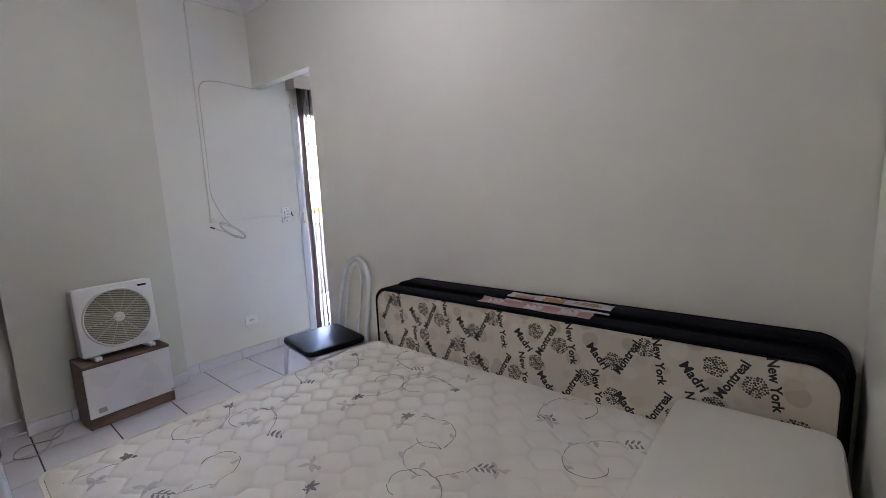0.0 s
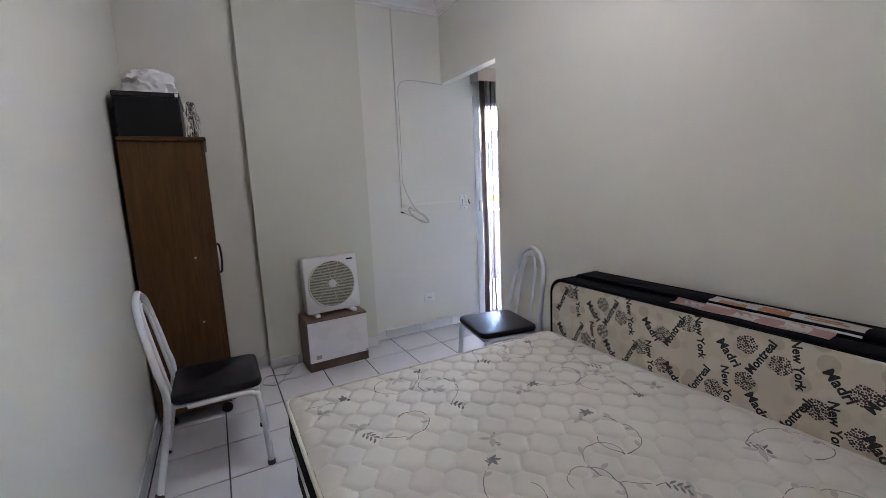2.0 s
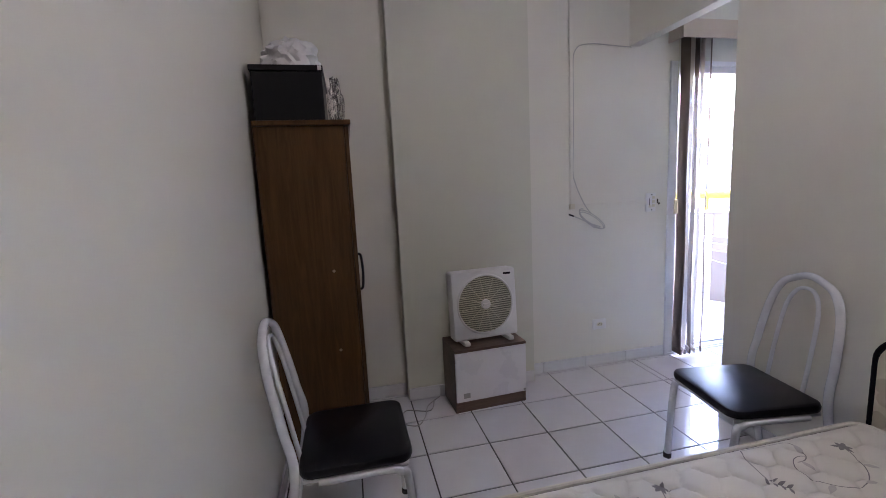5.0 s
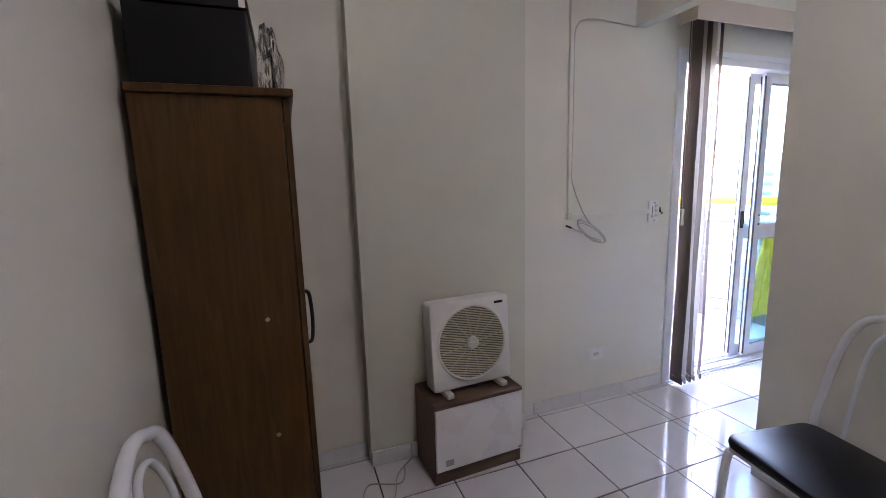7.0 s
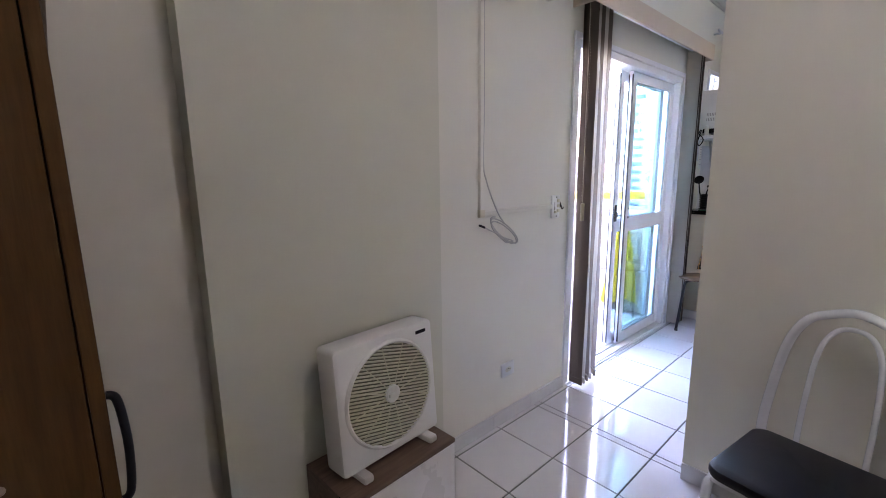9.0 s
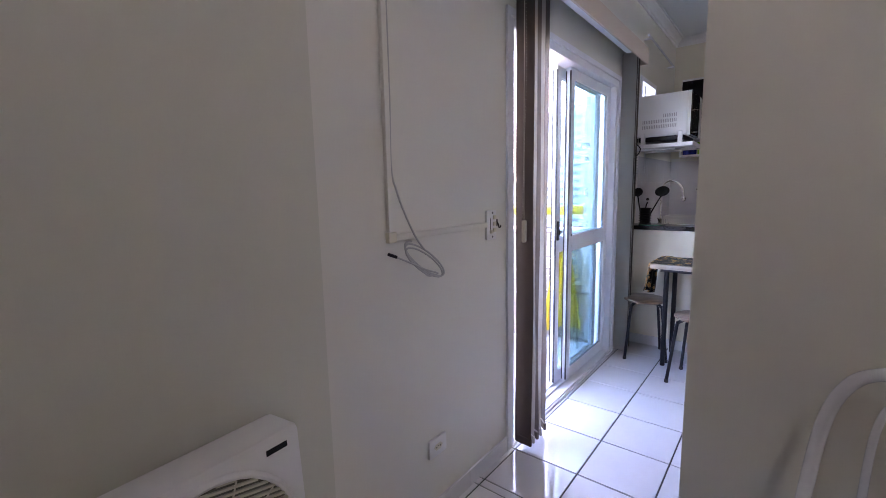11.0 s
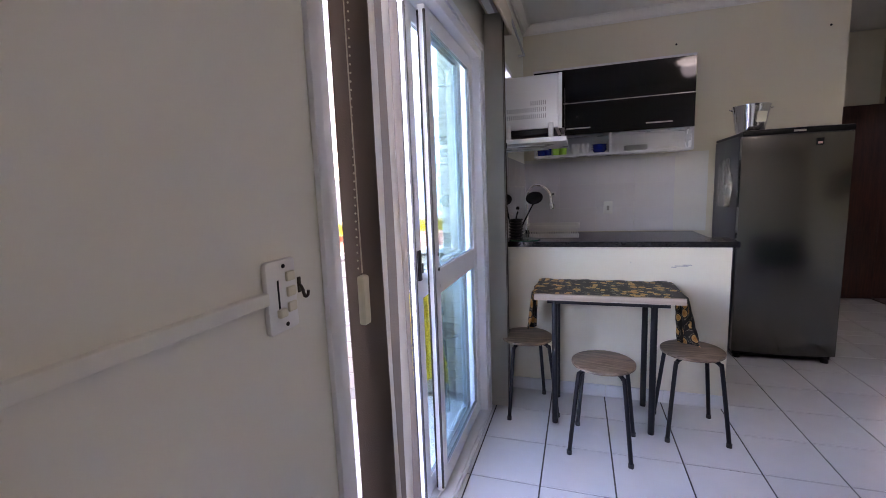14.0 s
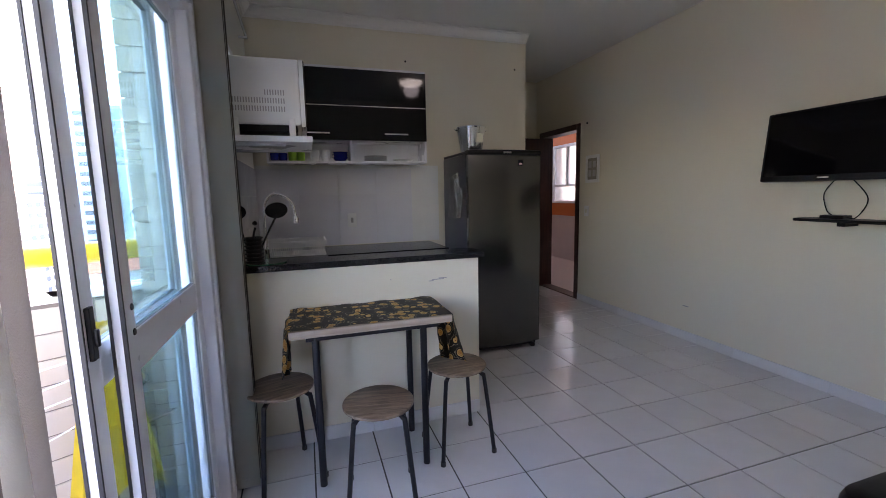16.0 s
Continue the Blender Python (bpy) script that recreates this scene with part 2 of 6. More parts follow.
BEIGE_PRINT = printed_cloth("beige mottled map print", (0.60, 0.545, 0.45), ((0.48, 0.42, 0.34), (0.64, 0.59, 0.50), (0.55, 0.49, 0.40)), 14, 0.42)
FRUIT_CLOTH = fruit_cloth("dark oilcloth with orange fruit slices")
VALANCE = material("beige valance board", (0.60, 0.50, 0.40), 0.5, vary=0.05, scale=5)


def blind_cloth(name, color, through_share):
    """Woven fabric that lets part of the daylight through."""
    m, tree, shader = nodes_of(name)
    new_node, link = tree.nodes.new, tree.links.new
    where, weave, back, mix = new_node("ShaderNodeTexCoord"), new_node("ShaderNodeTexNoise"), new_node("ShaderNodeBsdfTranslucent"), new_node("ShaderNodeMixShader")
    weave.inputs["Scale"].default_value = 300
    link(where.outputs["Object"], weave.inputs["Vector"])
    bump = new_node("ShaderNodeBump")
    bump.inputs["Strength"].default_value, bump.inputs["Distance"].default_value = 0.3, 0.003
    link(weave.outputs["Fac"], bump.inputs["Height"])
    link(bump.outputs["Normal"], shader.inputs["Normal"])
    shader.inputs["Base Color"].default_value, shader.inputs["Roughness"].default_value = (*color, 1), 0.9
    back.inputs["Color"].default_value = (*color, 1)
    mix.inputs[0].default_value = through_share
    link(shader.outputs[0], mix.inputs[1])
    link(back.outputs[0], mix.inputs[2])
    link(mix.outputs[0], tree.nodes["Material Output"].inputs["Surface"])
    return m


BLIND = blind_cloth("beige brown blind fabric", (0.165, 0.130, 0.105), 0.06)
# Same fabric again, with the daylight on it put into a paler colour.
BLIND_LIT = blind_cloth("beige brown blind fabric coloured as lit", (0.60, 0.56, 0.49), 0.35)
GRANITE = granite("black speckled granite")
PAPER_PINK = material("faded pink label paper", (0.62, 0.38, 0.36), 0.7, vary=0.15, scale=25)
PAPER = material("white paper", (0.74, 0.73, 0.70), 0.8, vary=0.05)
PAPER_ORANGE = material("orange label ink", (0.62, 0.32, 0.16), 0.7, vary=0.1)
BAG = glass_sheet("thin translucent plastic film", (0.93, 0.93, 0.93), 0.25, 1.15)
BAG_WHITE = material("crumpled white plastic bag", (0.72, 0.72, 0.72), 0.35, vary=0.06, scale=20, grain=0.4, grain_scale=60)
BAG_YELLOW = material("yellow printed cloth", (0.75, 0.55, 0.04), 0.7, vary=0.15, scale=14)
ORANGE = material("orange wall paint", (0.66, 0.16, 0.04), 0.6, vary=0.05)
CORR_WALL = material("pinkish white wall paint", (0.66, 0.56, 0.54), 0.6, vary=0.04)
SMOKED = material("smoked brownish plastic", (0.22, 0.20, 0.165), 0.3, vary=0.06, scale=10)
HOOK_METAL = material("tarnished brown metal", (0.045, 0.036, 0.025), 0.4, 0.6, vary=0.2, scale=60)
BLUE_GLASS = material("cobalt blue glassware", (0.01, 0.02, 0.20), 0.12, vary=0.1)
GREEN_PLASTIC = material("lime green plastic", (0.25, 0.55, 0.04), 0.35, vary=0.1)
GREY_CERAMIC = material("grey stoneware", (0.35, 0.34, 0.33), 0.35, vary=0.1)
DIFFUSER = bpy.data.materials.new("lit opal glass")
DIFFUSER.use_nodes = True
DIFFUSER.node_tree.nodes["Principled BSDF"].inputs["Base Color"].default_value = (0.85, 0.85, 0.85, 1)
DIFFUSER.node_tree.nodes["Principled BSDF"].inputs["Emission Color"].default_value = (0.95, 0.98, 1, 1)
DIFFUSER.node_tree.nodes["Principled BSDF"].inputs["Emission Strength"].default_value = 0.5
CONCRETE = material("pale rendered facade", (0.46, 0.43, 0.41), 0.8, vary=0.08, scale=0.3)
CONCRETE_BLUE = material("blue grey facade", (0.40, 0.47, 0.54), 0.6, vary=0.08, scale=0.3)
FAR_WINDOW = material("dark far window glass", (0.10, 0.12, 0.14), 0.2, vary=0.2)
ROOF_RED = material("clay roof tiles", (0.40, 0.14, 0.09), 0.8, vary=0.2, scale=0.5)
CITY = material("streets and yards", (0.20, 0.20, 0.18), 0.9, vary=0.4, scale=0.05)
LEAF = material("tree foliage", (0.06, 0.10, 0.04), 0.8, vary=0.3, scale=1)
BARK = material("tree bark", (0.12, 0.08, 0.05), 0.9, vary=0.2)


# ---- mesh helpers ----
def part(name, bm, mat, parent=None, label="", smooth=False):
    """Links a bmesh as one mesh object under a thing or under a part."""
    me = bpy.data.meshes.new(name)
    bm.to_mesh(me)
    bm.free()
    me.materials.append(mat)
    if smooth:
        me.shade_smooth()
        me.set_sharp_from_angle(angle=radians(40))
    ob = new(name, me)
    ob.parent = parent
    if label:
        ob["label"] = label
    return ob


def thing(name, label, category, m=None, group="", kind=""):
    ob = new(name)
    ob.empty_display_size = 0.1
    if m is not None:
        ob.matrix_world = m
    return tagged(ob, label, category, group, kind)


def box(bm, x0, x1, y0, y1, z0, z1, bevel=0.0, segments=2):
    """Adds a box between the given planes, with softened edges."""
    made = bmesh.ops.create_cube(bm, size=1.0, matrix=Matrix.LocRotScale(((x0 + x1) / 2, (y0 + y1) / 2, (z0 + z1) / 2), None, (x1 - x0, y1 - y0, z1 - z0)))
    if bevel:
        edges = list({e for v in made["verts"] for e in v.link_edges})
        bmesh.ops.bevel(bm, geom=edges, offset=bevel, segments=segments, affect="EDGES", profile=0.5)
    return bm


def boxes(*rows, bevel=0.0):
    bm = bmesh.new()
    for r in rows:
        box(bm, *r, bevel=bevel)
    return bm


def tube(bm, points, radius, sides=10, closed=False):
    """A round tube along a line of points."""
    pts = [Vector(p) for p in points]
    n = len(pts)
    rings, up = [], None
    for i, p in enumerate(pts):
        a = pts[i - 1] if (i or closed) else p
        b = pts[(i + 1) % n] if (i < n - 1 or closed) else p
        d = (b - a).normalized()
        if up is None:
            up = d.orthogonal().normalized()
        up = (up - d * up.dot(d)).normalized()
        side = d.cross(up)
        r = radius[i] if isinstance(radius, (list, tuple)) else radius
        rings.append([bm.verts.new(p + (up * math.cos(k * math.tau / sides) + side * math.sin(k * math.tau / sides)) * r) for k in range(sides)])
    for i in range(n if closed else n - 1):
        a, b = rings[i], rings[(i + 1) % n]
        for k in range(sides):
            bm.faces.new((a[k], a[(k + 1) % sides], b[(k + 1) % sides], b[k]))
    if not closed:
        bm.faces.new(rings[0][::-1])
        bm.faces.new(rings[-1])
    return bm


def curve_points(points, steps=8):
    """A smooth line through the given points."""
    pts = [Vector(p) for p in points]
    out = []
    for i in range(len(pts) - 1):
        p0, p1, p2, p3 = pts[max(i - 1, 0)], pts[i], pts[i + 1], pts[min(i + 2, len(pts) - 1)]
        for k in range(steps):
            t = k / steps
            out.append(0.5 * (2 * p1 + (p2 - p0) * t + (2 * p0 - 5 * p1 + 4 * p2 - p3) * t * t + (3 * p1 - p0 - 3 * p2 + p3) * t ** 3))
    out.append(pts[-1])
    return out


def lathe(bm, profile, sides=32, centre=(0, 0, 0)):
    """Turns a profile of (radius, height) about the upright axis."""
    c = Vector(centre)
    rings = []
    for r, z in profile:
        rings.append([bm.verts.new(c + Vector((r * math.cos(k * math.tau / sides), r * math.sin(k * math.tau / sides), z))) for k in range(sides)] if r > 1e-6 else [bm.verts.new(c + Vector((0, 0, z)))])
    for a, b in zip(rings, rings[1:]):
        for k in range(sides):
            q = (k + 1) % sides
            if len(a) == 1 and len(b) > 1:
                bm.faces.new((a[0], b[q], b[k]))
            elif len(b) == 1 and len(a) > 1:
                bm.faces.new((a[k], a[q], b[0]))
            elif len(a) > 1:
                bm.faces.new((a[k], a[q], b[q], b[k]))
    bmesh.ops.recalc_face_normals(bm, faces=bm.faces)
    return bm


def slab(bm, outline, z0, z1, bevel=0.0):
    """A flat plate with the given outline in x and y."""
    low = [bm.verts.new((x, y, z0)) for x, y in outline]
    high = [bm.verts.new((x, y, z1)) for x, y in outline]
    n = len(outline)
    faces = [bm.faces.new(low[::-1]), bm.faces.new(high)]
    for i in range(n):
        faces.append(bm.faces.new((low[i], low[(i + 1) % n], high[(i + 1) % n], high[i])))
    bmesh.ops.recalc_face_normals(bm, faces=faces)
    if bevel:
        edges = [e for f in faces[:2] for e in f.edges]
        bmesh.ops.bevel(bm, geom=list(set(edges)), offset=bevel, segments=2, affect="EDGES", profile=0.5)
    return bm


def rounded(x0, x1, y0, y1, r, steps=6):
    """The outline of a rectangle with round corners."""
    out = []
    for cx, cy, a in ((x1 - r, y1 - r, 0), (x0 + r, y1 - r, 90), (x0 + r, y0 + r, 180), (x1 - r, y0 + r, 270)):
        for k in range(steps + 1):
            t = radians(a + 90 * k / steps)
            out.append((cx + r * math.cos(t), cy + r * math.sin(t)))
    return out


def turned(bm, m):
    bmesh.ops.transform(bm, matrix=m, verts=bm.verts)
    return bm


def words(text, size, mat, depth=0.0006):
    """A mesh of letters in the built-in font, centred, in the plane of x and y."""
    curve = bpy.data.curves.new("letters", "FONT")
    curve.body, curve.size, curve.align_x, curve.align_y, curve.extrude = text, size, "CENTER", "CENTER", depth
    curve.resolution_u, curve.offset = 2, size * 0.03
    ob = bpy.data.objects.new("letters", curve)
    me = bpy.data.meshes.new_from_object(ob)
    bpy.data.objects.remove(ob)
    me.materials.clear()
    me.materials.append(mat)
    return me


def placed(name, me, parent, m, label=""):
    ob = new(name, me)
    ob.parent = parent
    ob.matrix_local = m
    if label:
        ob["label"] = label
    return ob


# ---- large structure ----
WEST, SOUTH, EAST_BED, EAST, NORTH = -3.205, -0.372, 0.435, 0.318, 5.77
DIV0, DIV1, DIV_END, HEADER = 1.92, 1.995, -2.39, 2.19
CEIL = 2.82
SL0, SL1, SL_TOP = 2.272, 3.86, 2.07          # the sliding door's opening
KW0, KW1, KWZ0, KWZ1 = 4.44, 4.96, 1.76, 2.22  # the small kitchen window
ED0, ED1, ED_TOP = 6.34, 7.15, 2.07          # the entrance door's opening
HALL_W, HALL_N = -0.70, 7.30
OUT = WEST - 0.15


def wall(name, *rows, mat=PAINT, label="smooth cream painted wall"):
    ob = part(name, boxes(*rows), mat)
    return tagged(ob, label, "wall", kind="structure")


wall("wall_west", (OUT, WEST, SOUTH - 0.15, SL0, 0, CEIL), (OUT, WEST, SL0, SL1, SL_TOP, CEIL), (OUT, WEST, SL1, KW0, 0, CEIL),
     (OUT, WEST, KW0, KW1, 0, KWZ0), (OUT, WEST, KW0, KW1, KWZ1, CEIL), (OUT, WEST, KW1, NORTH + 0.15, 0, CEIL))
wall("wall_pillar", (WEST, -3.11, 0.30, 1.155, 0, CEIL), mat=PAINT_PILLAR_DIM, label="greenish cream pillar standing proud of the wall, colour darkened for less light")
wall("wall_south", (WEST, EAST_BED + 0.15, SOUTH - 0.15, SOUTH, 0, CEIL))
wall("wall_east_bedroom", (EAST_BED, EAST_BED + 0.15, SOUTH, DIV0, 0, CEIL))
wall("wall_divider", (DIV_END, EAST_BED + 0.15, DIV0, DIV1, 0, CEIL), (WEST, DIV_END, DIV0, DIV1, HEADER, CEIL), label="cream partition wall with an open passage")
wall("wall_east", (EAST, EAST + 0.15, DIV1, ED0, 0, CEIL), (EAST, EAST + 0.15, ED0, ED1, ED_TOP, CEIL), (EAST, EAST + 0.15, ED1, HALL_N, 0, CEIL), mat=PAINT_LIVING)
wall("wall_north", (WEST, HALL_W, NORTH, NORTH + 0.15, 0, CEIL), label="cream kitchen wall", mat=PAINT_LIVING)
wall("wall_hall_west", (HALL_W - 0.12, HALL_W, NORTH + 0.15, HALL_N, 0, CEIL), mat=PAINT_LIVING)
wall("wall_hall_end", (HALL_W - 0.12, EAST + 0.15, HALL_N, HALL_N + 0.15, 0, CEIL), mat=PAINT_LIVING)
ceiling = part("ceiling", boxes((OUT, EAST_BED + 0.15, SOUTH - 0.15, HALL_N + 0.15, CEIL, CEIL + 0.12)), PAINT_WHITE)
tagged(ceiling, "white painted plaster ceiling", "ceiling", kind="structure")


def cornice(name, runs):
    """A stepped and hollowed plaster moulding under the ceiling; each run goes from a to b with the room on its left."""
    bm = bmesh.new()
    profile = [(0, -0.075), (0.012, -0.075), (0.016, -0.062), (0.024, -0.058), (0.034, -0.040), (0.052, -0.024), (0.062, -0.018), (0.066, -0.010), (0.080, -0.010), (0.080, 0), (0, 0)]
    for (ax, ay), (bx, by) in runs:
        d = Vector((bx - ax, by - ay)).normalized()
        inward = Vector((-d.y, d.x))
        rows = [[bm.verts.new((px + inward.x * u, py + inward.y * u, CEIL - 0.002 + v)) for u, v in profile] for px, py in ((ax, ay), (bx, by))]
        for k in range(len(profile)):
            q = (k + 1) % len(profile)
            bm.faces.new((rows[0][k], rows[0][q], rows[1][q], rows[1][k]))
        bm.faces.new(rows[0])
        bm.faces.new(rows[1][::-1])
    bmesh.ops.recalc_face_normals(bm, faces=bm.faces)
    return tagged(part(name, bm, PAINT_WHITE), "white plaster cornice moulding", "moulding", kind="structure")


cornice("trim", [((HALL_W, NORTH), (WEST, NORTH)), ((WEST, NORTH), (WEST, DIV1)), ((WEST, DIV1), (EAST, DIV1))])
cornice("trim", [((EAST_BED, DIV0), (WEST, DIV0)), ((WEST, DIV0), (WEST, 1.15)), ((WEST, SOUTH), (EAST_BED, SOUTH)), ((EAST_BED, SOUTH), (EAST_BED, DIV0))])

# the balcony's outline, from the facade round to the facade
RING = [(-3.36, 4.25), (-3.78, 3.98), (-4.25, 3.70), (-4.62, 3.38), (-4.85, 2.95), (-4.92, 2.4), (-4.92, 1.0), (-4.75, 0.5), (-4.40, 0.25), (-3.36, 0.1)]

# ---- balcony door ----
def frame_bars(y0, y1, z0, z1, x0, x1, w, bevel=0.003):
    return boxes((x0, x1, y0, y0 + w, z0, z1), (x0, x1, y1 - w, y1, z0, z1), (x0, x1, y0 + w, y1 - w, z0, z0 + w), (x0, x1, y0 + w, y1 - w, z1 - w, z1), bevel=bevel)


def sash(name, parent, x, y0, y1, holes):
    leaf = part(name, boxes((x - 0.016, x + 0.016, y0, y0 + 0.062, 0.035, 2.02), (x - 0.016, x + 0.016, y1 - 0.062, y1, 0.035, 2.02),
                            (x - 0.014, x + 0.014, y0 + 0.062, y1 - 0.062, 0.035, 0.11), (x - 0.014, x + 0.014, y0 + 0.062, y1 - 0.062, 0.90, 1.005),
                            (x - 0.014, x + 0.014, y0 + 0.062, y1 - 0.062, 1.955, 2.02), bevel=0.003), ALU, parent, "white aluminium sliding leaf")
    for z0, z1 in ((0.105, 0.905), (1.0, 1.96)):
        pane = part("pane", boxes((x - 0.003, x + 0.003, y0 + 0.055, y1 - 0.055, z0, z1)), GLASS, leaf, "greenish glass pane")
        pane.visible_shadow = False
        part("gasket", frame_bars(y0 + 0.060, y1 - 0.060, z0 + 0.003, z1 - 0.003, x - 0.009, x + 0.009, 0.004, 0), GASKET, leaf)
    for z in holes:
        bm = bmesh.new()
        lathe(bm, [(0, 0.0025), (0.008, 0.0025), (0.009, 0), (0, 0)], 14)
        part("screw_cap", turned(bm, pose(x + 0.0165, y0 + 0.045, z, 0, 90, 0)), BLACK_PLASTIC, leaf)
    bm = boxes((x - 0.0165, x - 0.010, y0 - 0.003, y0 + 0.004, 0.05, 2.0), (x + 0.008, x + 0.0165, y0 - 0.003, y0 + 0.004, 0.05, 2.0))
    part("brush_seal", bm, RUBBER, leaf, "dark seal along the stile")
    return leaf


slider = thing("door_1", "white aluminium sliding balcony door standing half open", "sliding door", kind="structure")
part("door_frame", boxes((OUT, WEST + 0.004, SL0, SL0 + 0.045, 0.0, SL_TOP), (OUT, WEST + 0.004, SL1 - 0.045, SL1, 0.0, SL_TOP),
                         (OUT, WEST + 0.004, SL0 + 0.045, SL1 - 0.045, SL_TOP - 0.045, SL_TOP), bevel=0.004), ALU, slider)
part("threshold", boxes((OUT, WEST + 0.002, SL0 + 0.045, SL1 - 0.045, 0.0, 0.022), (-3.262, -3.256, SL0 + 0.045, SL1 - 0.045, 0.022, 0.036), (-3.305, -3.299, SL0 + 0.045, SL1 - 0.045, 0.022, 0.036)), ALU, slider)
part("architrave", frame_bars(SL0 - 0.032, SL1 + 0.032, -0.02, SL_TOP + 0.032, WEST + 0.001, WEST + 0.014, 0.032, 0.002), ALU, slider)
sash("sliding_leaf", slider, -3.258, 3.075, SL1 - 0.05, (1.069, 1.006))
outer = sash("sliding_leaf", slider, -3.303, 2.985, 3.72, ())
part("latch", boxes((-3.288, -3.277, 2.998, 3.022, 0.98, 1.10), (-3.277, -3.268, 3.004, 3.016, 1.01, 1.05), bevel=0.003), BLACK_PLASTIC, outer)

# vertical blinds, drawn to both sides
valance = thing("blind_valance", "beige boxed valance over the balcony door", "valance")
part("board", boxes((-3.082, -3.07, 2.22, 4.12, 2.215, 2.33), (WEST, -3.082, 2.22, 2.232, 2.215, 2.33), (WEST, -3.082, 4.108, 4.12, 2.215, 2.33), (WEST, -3.082, 2.232, 4.108, 2.318, 2.33), bevel=0.002), VALANCE, valance)
part("rail", boxes((-3.165, -3.125, 2.24, 4.10, 2.262, 2.30), bevel=0.003), ALU, valance)


def blind_slat(parent, y, turn, x=-3.140, wide=0.095, mat=BLIND, top=2.262, low=0.03):
    """One hanging fabric slat, slightly bowed across, with its bottom weight."""
    bm = bmesh.new()
    cols, rows = 5, 16
    grid = []
    for r in range(rows + 1):
        z = low + (top - low) * r / rows
        sway = 0.006 * math.sin(r * 0.7 + y * 40) * (1 - r / rows)
        grid.append([bm.verts.new(((c / cols - 0.5) * wide, 0.006 * math.sin(c / cols * math.pi) + sway, z)) for c in range(cols + 1)])
    for r in range(rows):
        for c in range(cols):
            bm.faces.new((grid[r][c], grid[r][c + 1], grid[r + 1][c + 1], grid[r + 1][c]))
    bmesh.ops.solidify(bm, geom=bm.faces[:], thickness=0.0012)
    turned(bm, pose(x, y, 0, 0, 0, turn))
    slat = part("slat", bm, mat, parent, smooth=True)
    part("bottom_weight", turned(boxes((-wide / 2 + 0.004, wide / 2 - 0.004, -0.003, 0.009, low - 0.004, low + 0.035), bevel=0.001), pose(x, y, 0, 0, 0, turn)), mat, slat)
    return slat


blind_l = thing("vertical_blind", "beige brown vertical blind slats drawn together beside the open door", "blind", group="vertical blinds")
for y, turn, mat in ((2.304, -4, BLIND), (2.352, -22, BLIND_LIT), (2.398, -26, BLIND), (2.440, -29, BLIND_LIT), (2.507, -42, BLIND)):
    blind_slat(blind_l, y, turn, mat=mat)
bm = bmesh.new()
for k in range(70):
    u = k / 69
    bmesh.ops.create_icosphere(bm, subdivisions=1, radius=0.0022, matrix=pose(-3.098 + 0.006 * math.sin(u * 5), 2.214 + 0.012 * math.sin(u * 3.0), 2.24 - 1.06 * u))
part("bead_chain", bm, AGED_PLASTIC, blind_l)
bm = tube(bmesh.new(), curve_points([(-3.098, 2.215, 2.24), (-3.098, 2.216, 1.6), (-3.100, 2.224, 1.17)]), 0.0014, 6)
part("cord", bm, AGED_PLASTIC, blind_l)
part("cord_weight", boxes((-3.108, -3.091, 2.212, 2.236, 1.065, 1.165), bevel=0.005), AGED_PLASTIC, blind_l, "cream plastic cord weight")
blind_r = thing("vertical_blind", "brown vertical blind slats stacked beside the counter, some coloured paler as lit", "blind", group="vertical blinds")
for n, (y, turn) in enumerate(((3.885, 4), (3.905, -3), (3.925, 2), (3.945, -4), (3.965, 6), (3.985, 0))):
    blind_slat(blind_r, y, turn, mat=BLIND_LIT if n in (0, 1, 3) else BLIND)

# ---- balcony ----
bm = slab(bmesh.new(), RING, -0.16, -0.035)
tagged(part("balcony_slab", bm, BALC_GROUT), "tiled balcony floor slab", "balcony floor", kind="structure")


def along(ring, step):
    """Points at even steps along a line, with the direction there."""
    pts = [Vector((*p, 0)) for p in ring]
    out, left = [], 0.0
    for a, b in zip(pts, pts[1:]):
        d, span = (b - a).normalized(), (b - a).length
        at = left
        while at < span:
            out.append((a + d * at, d))
            at += step
        left = at - span
    return out


parapet = thing("balcony_parapet", "beige tiled balcony parapet with a white cap", "parapet", kind="structure")
bm, cap = bmesh.new(), bmesh.new()
for (ax, ay), (bx, by) in zip(RING, RING[1:]):
    a, b = Vector((ax, ay, 0)), Vector((bx, by, 0))
    d = (b - a).normalized()
    turn = math.degrees(math.atan2(d.y, d.x))
    span = (b - a).length
    box_bm = boxes((-0.02, span + 0.02, -0.12, 0.0, -0.16, 0.93))
    turned(box_bm, pose(ax, ay, 0, 0, 0, turn))
    tmp = bpy.data.meshes.new("tmp")
    box_bm.to_mesh(tmp)
    bm.from_mesh(tmp)
    box_bm = boxes((-0.03, span + 0.03, -0.14, 0.02, 0.93, 0.955), bevel=0.004)
    turned(box_bm, pose(ax, ay, 0, 0, 0, turn))
    box_bm.to_mesh(tmp)
    cap.from_mesh(tmp)
    bpy.data.meshes.remove(tmp)
    box_bm.free()
part("wall", bm, BALC_GROUT, parapet)
part("cap", cap, PLASTER_WHITE, parapet)
rail = thing("guard_rail", "thick yellow painted tubular guard rail above the parapet", "railing")
part("tube", tube(bmesh.new(), curve_points([(x - 0.04, y + 0.06 * (k < 4), 1.11) for k, (x, y) in enumerate(RING)], 5), 0.045, 14), YELLOW, rail, smooth=True)
for p, d in along(RING, 1.1)[1:]:
    part("post", tube(bmesh.new(), [(p.x - 0.04, p.y + 0.03, 0.955), (p.x - 0.04, p.y + 0.03, 1.09)], 0.016, 8), YELLOW, rail)
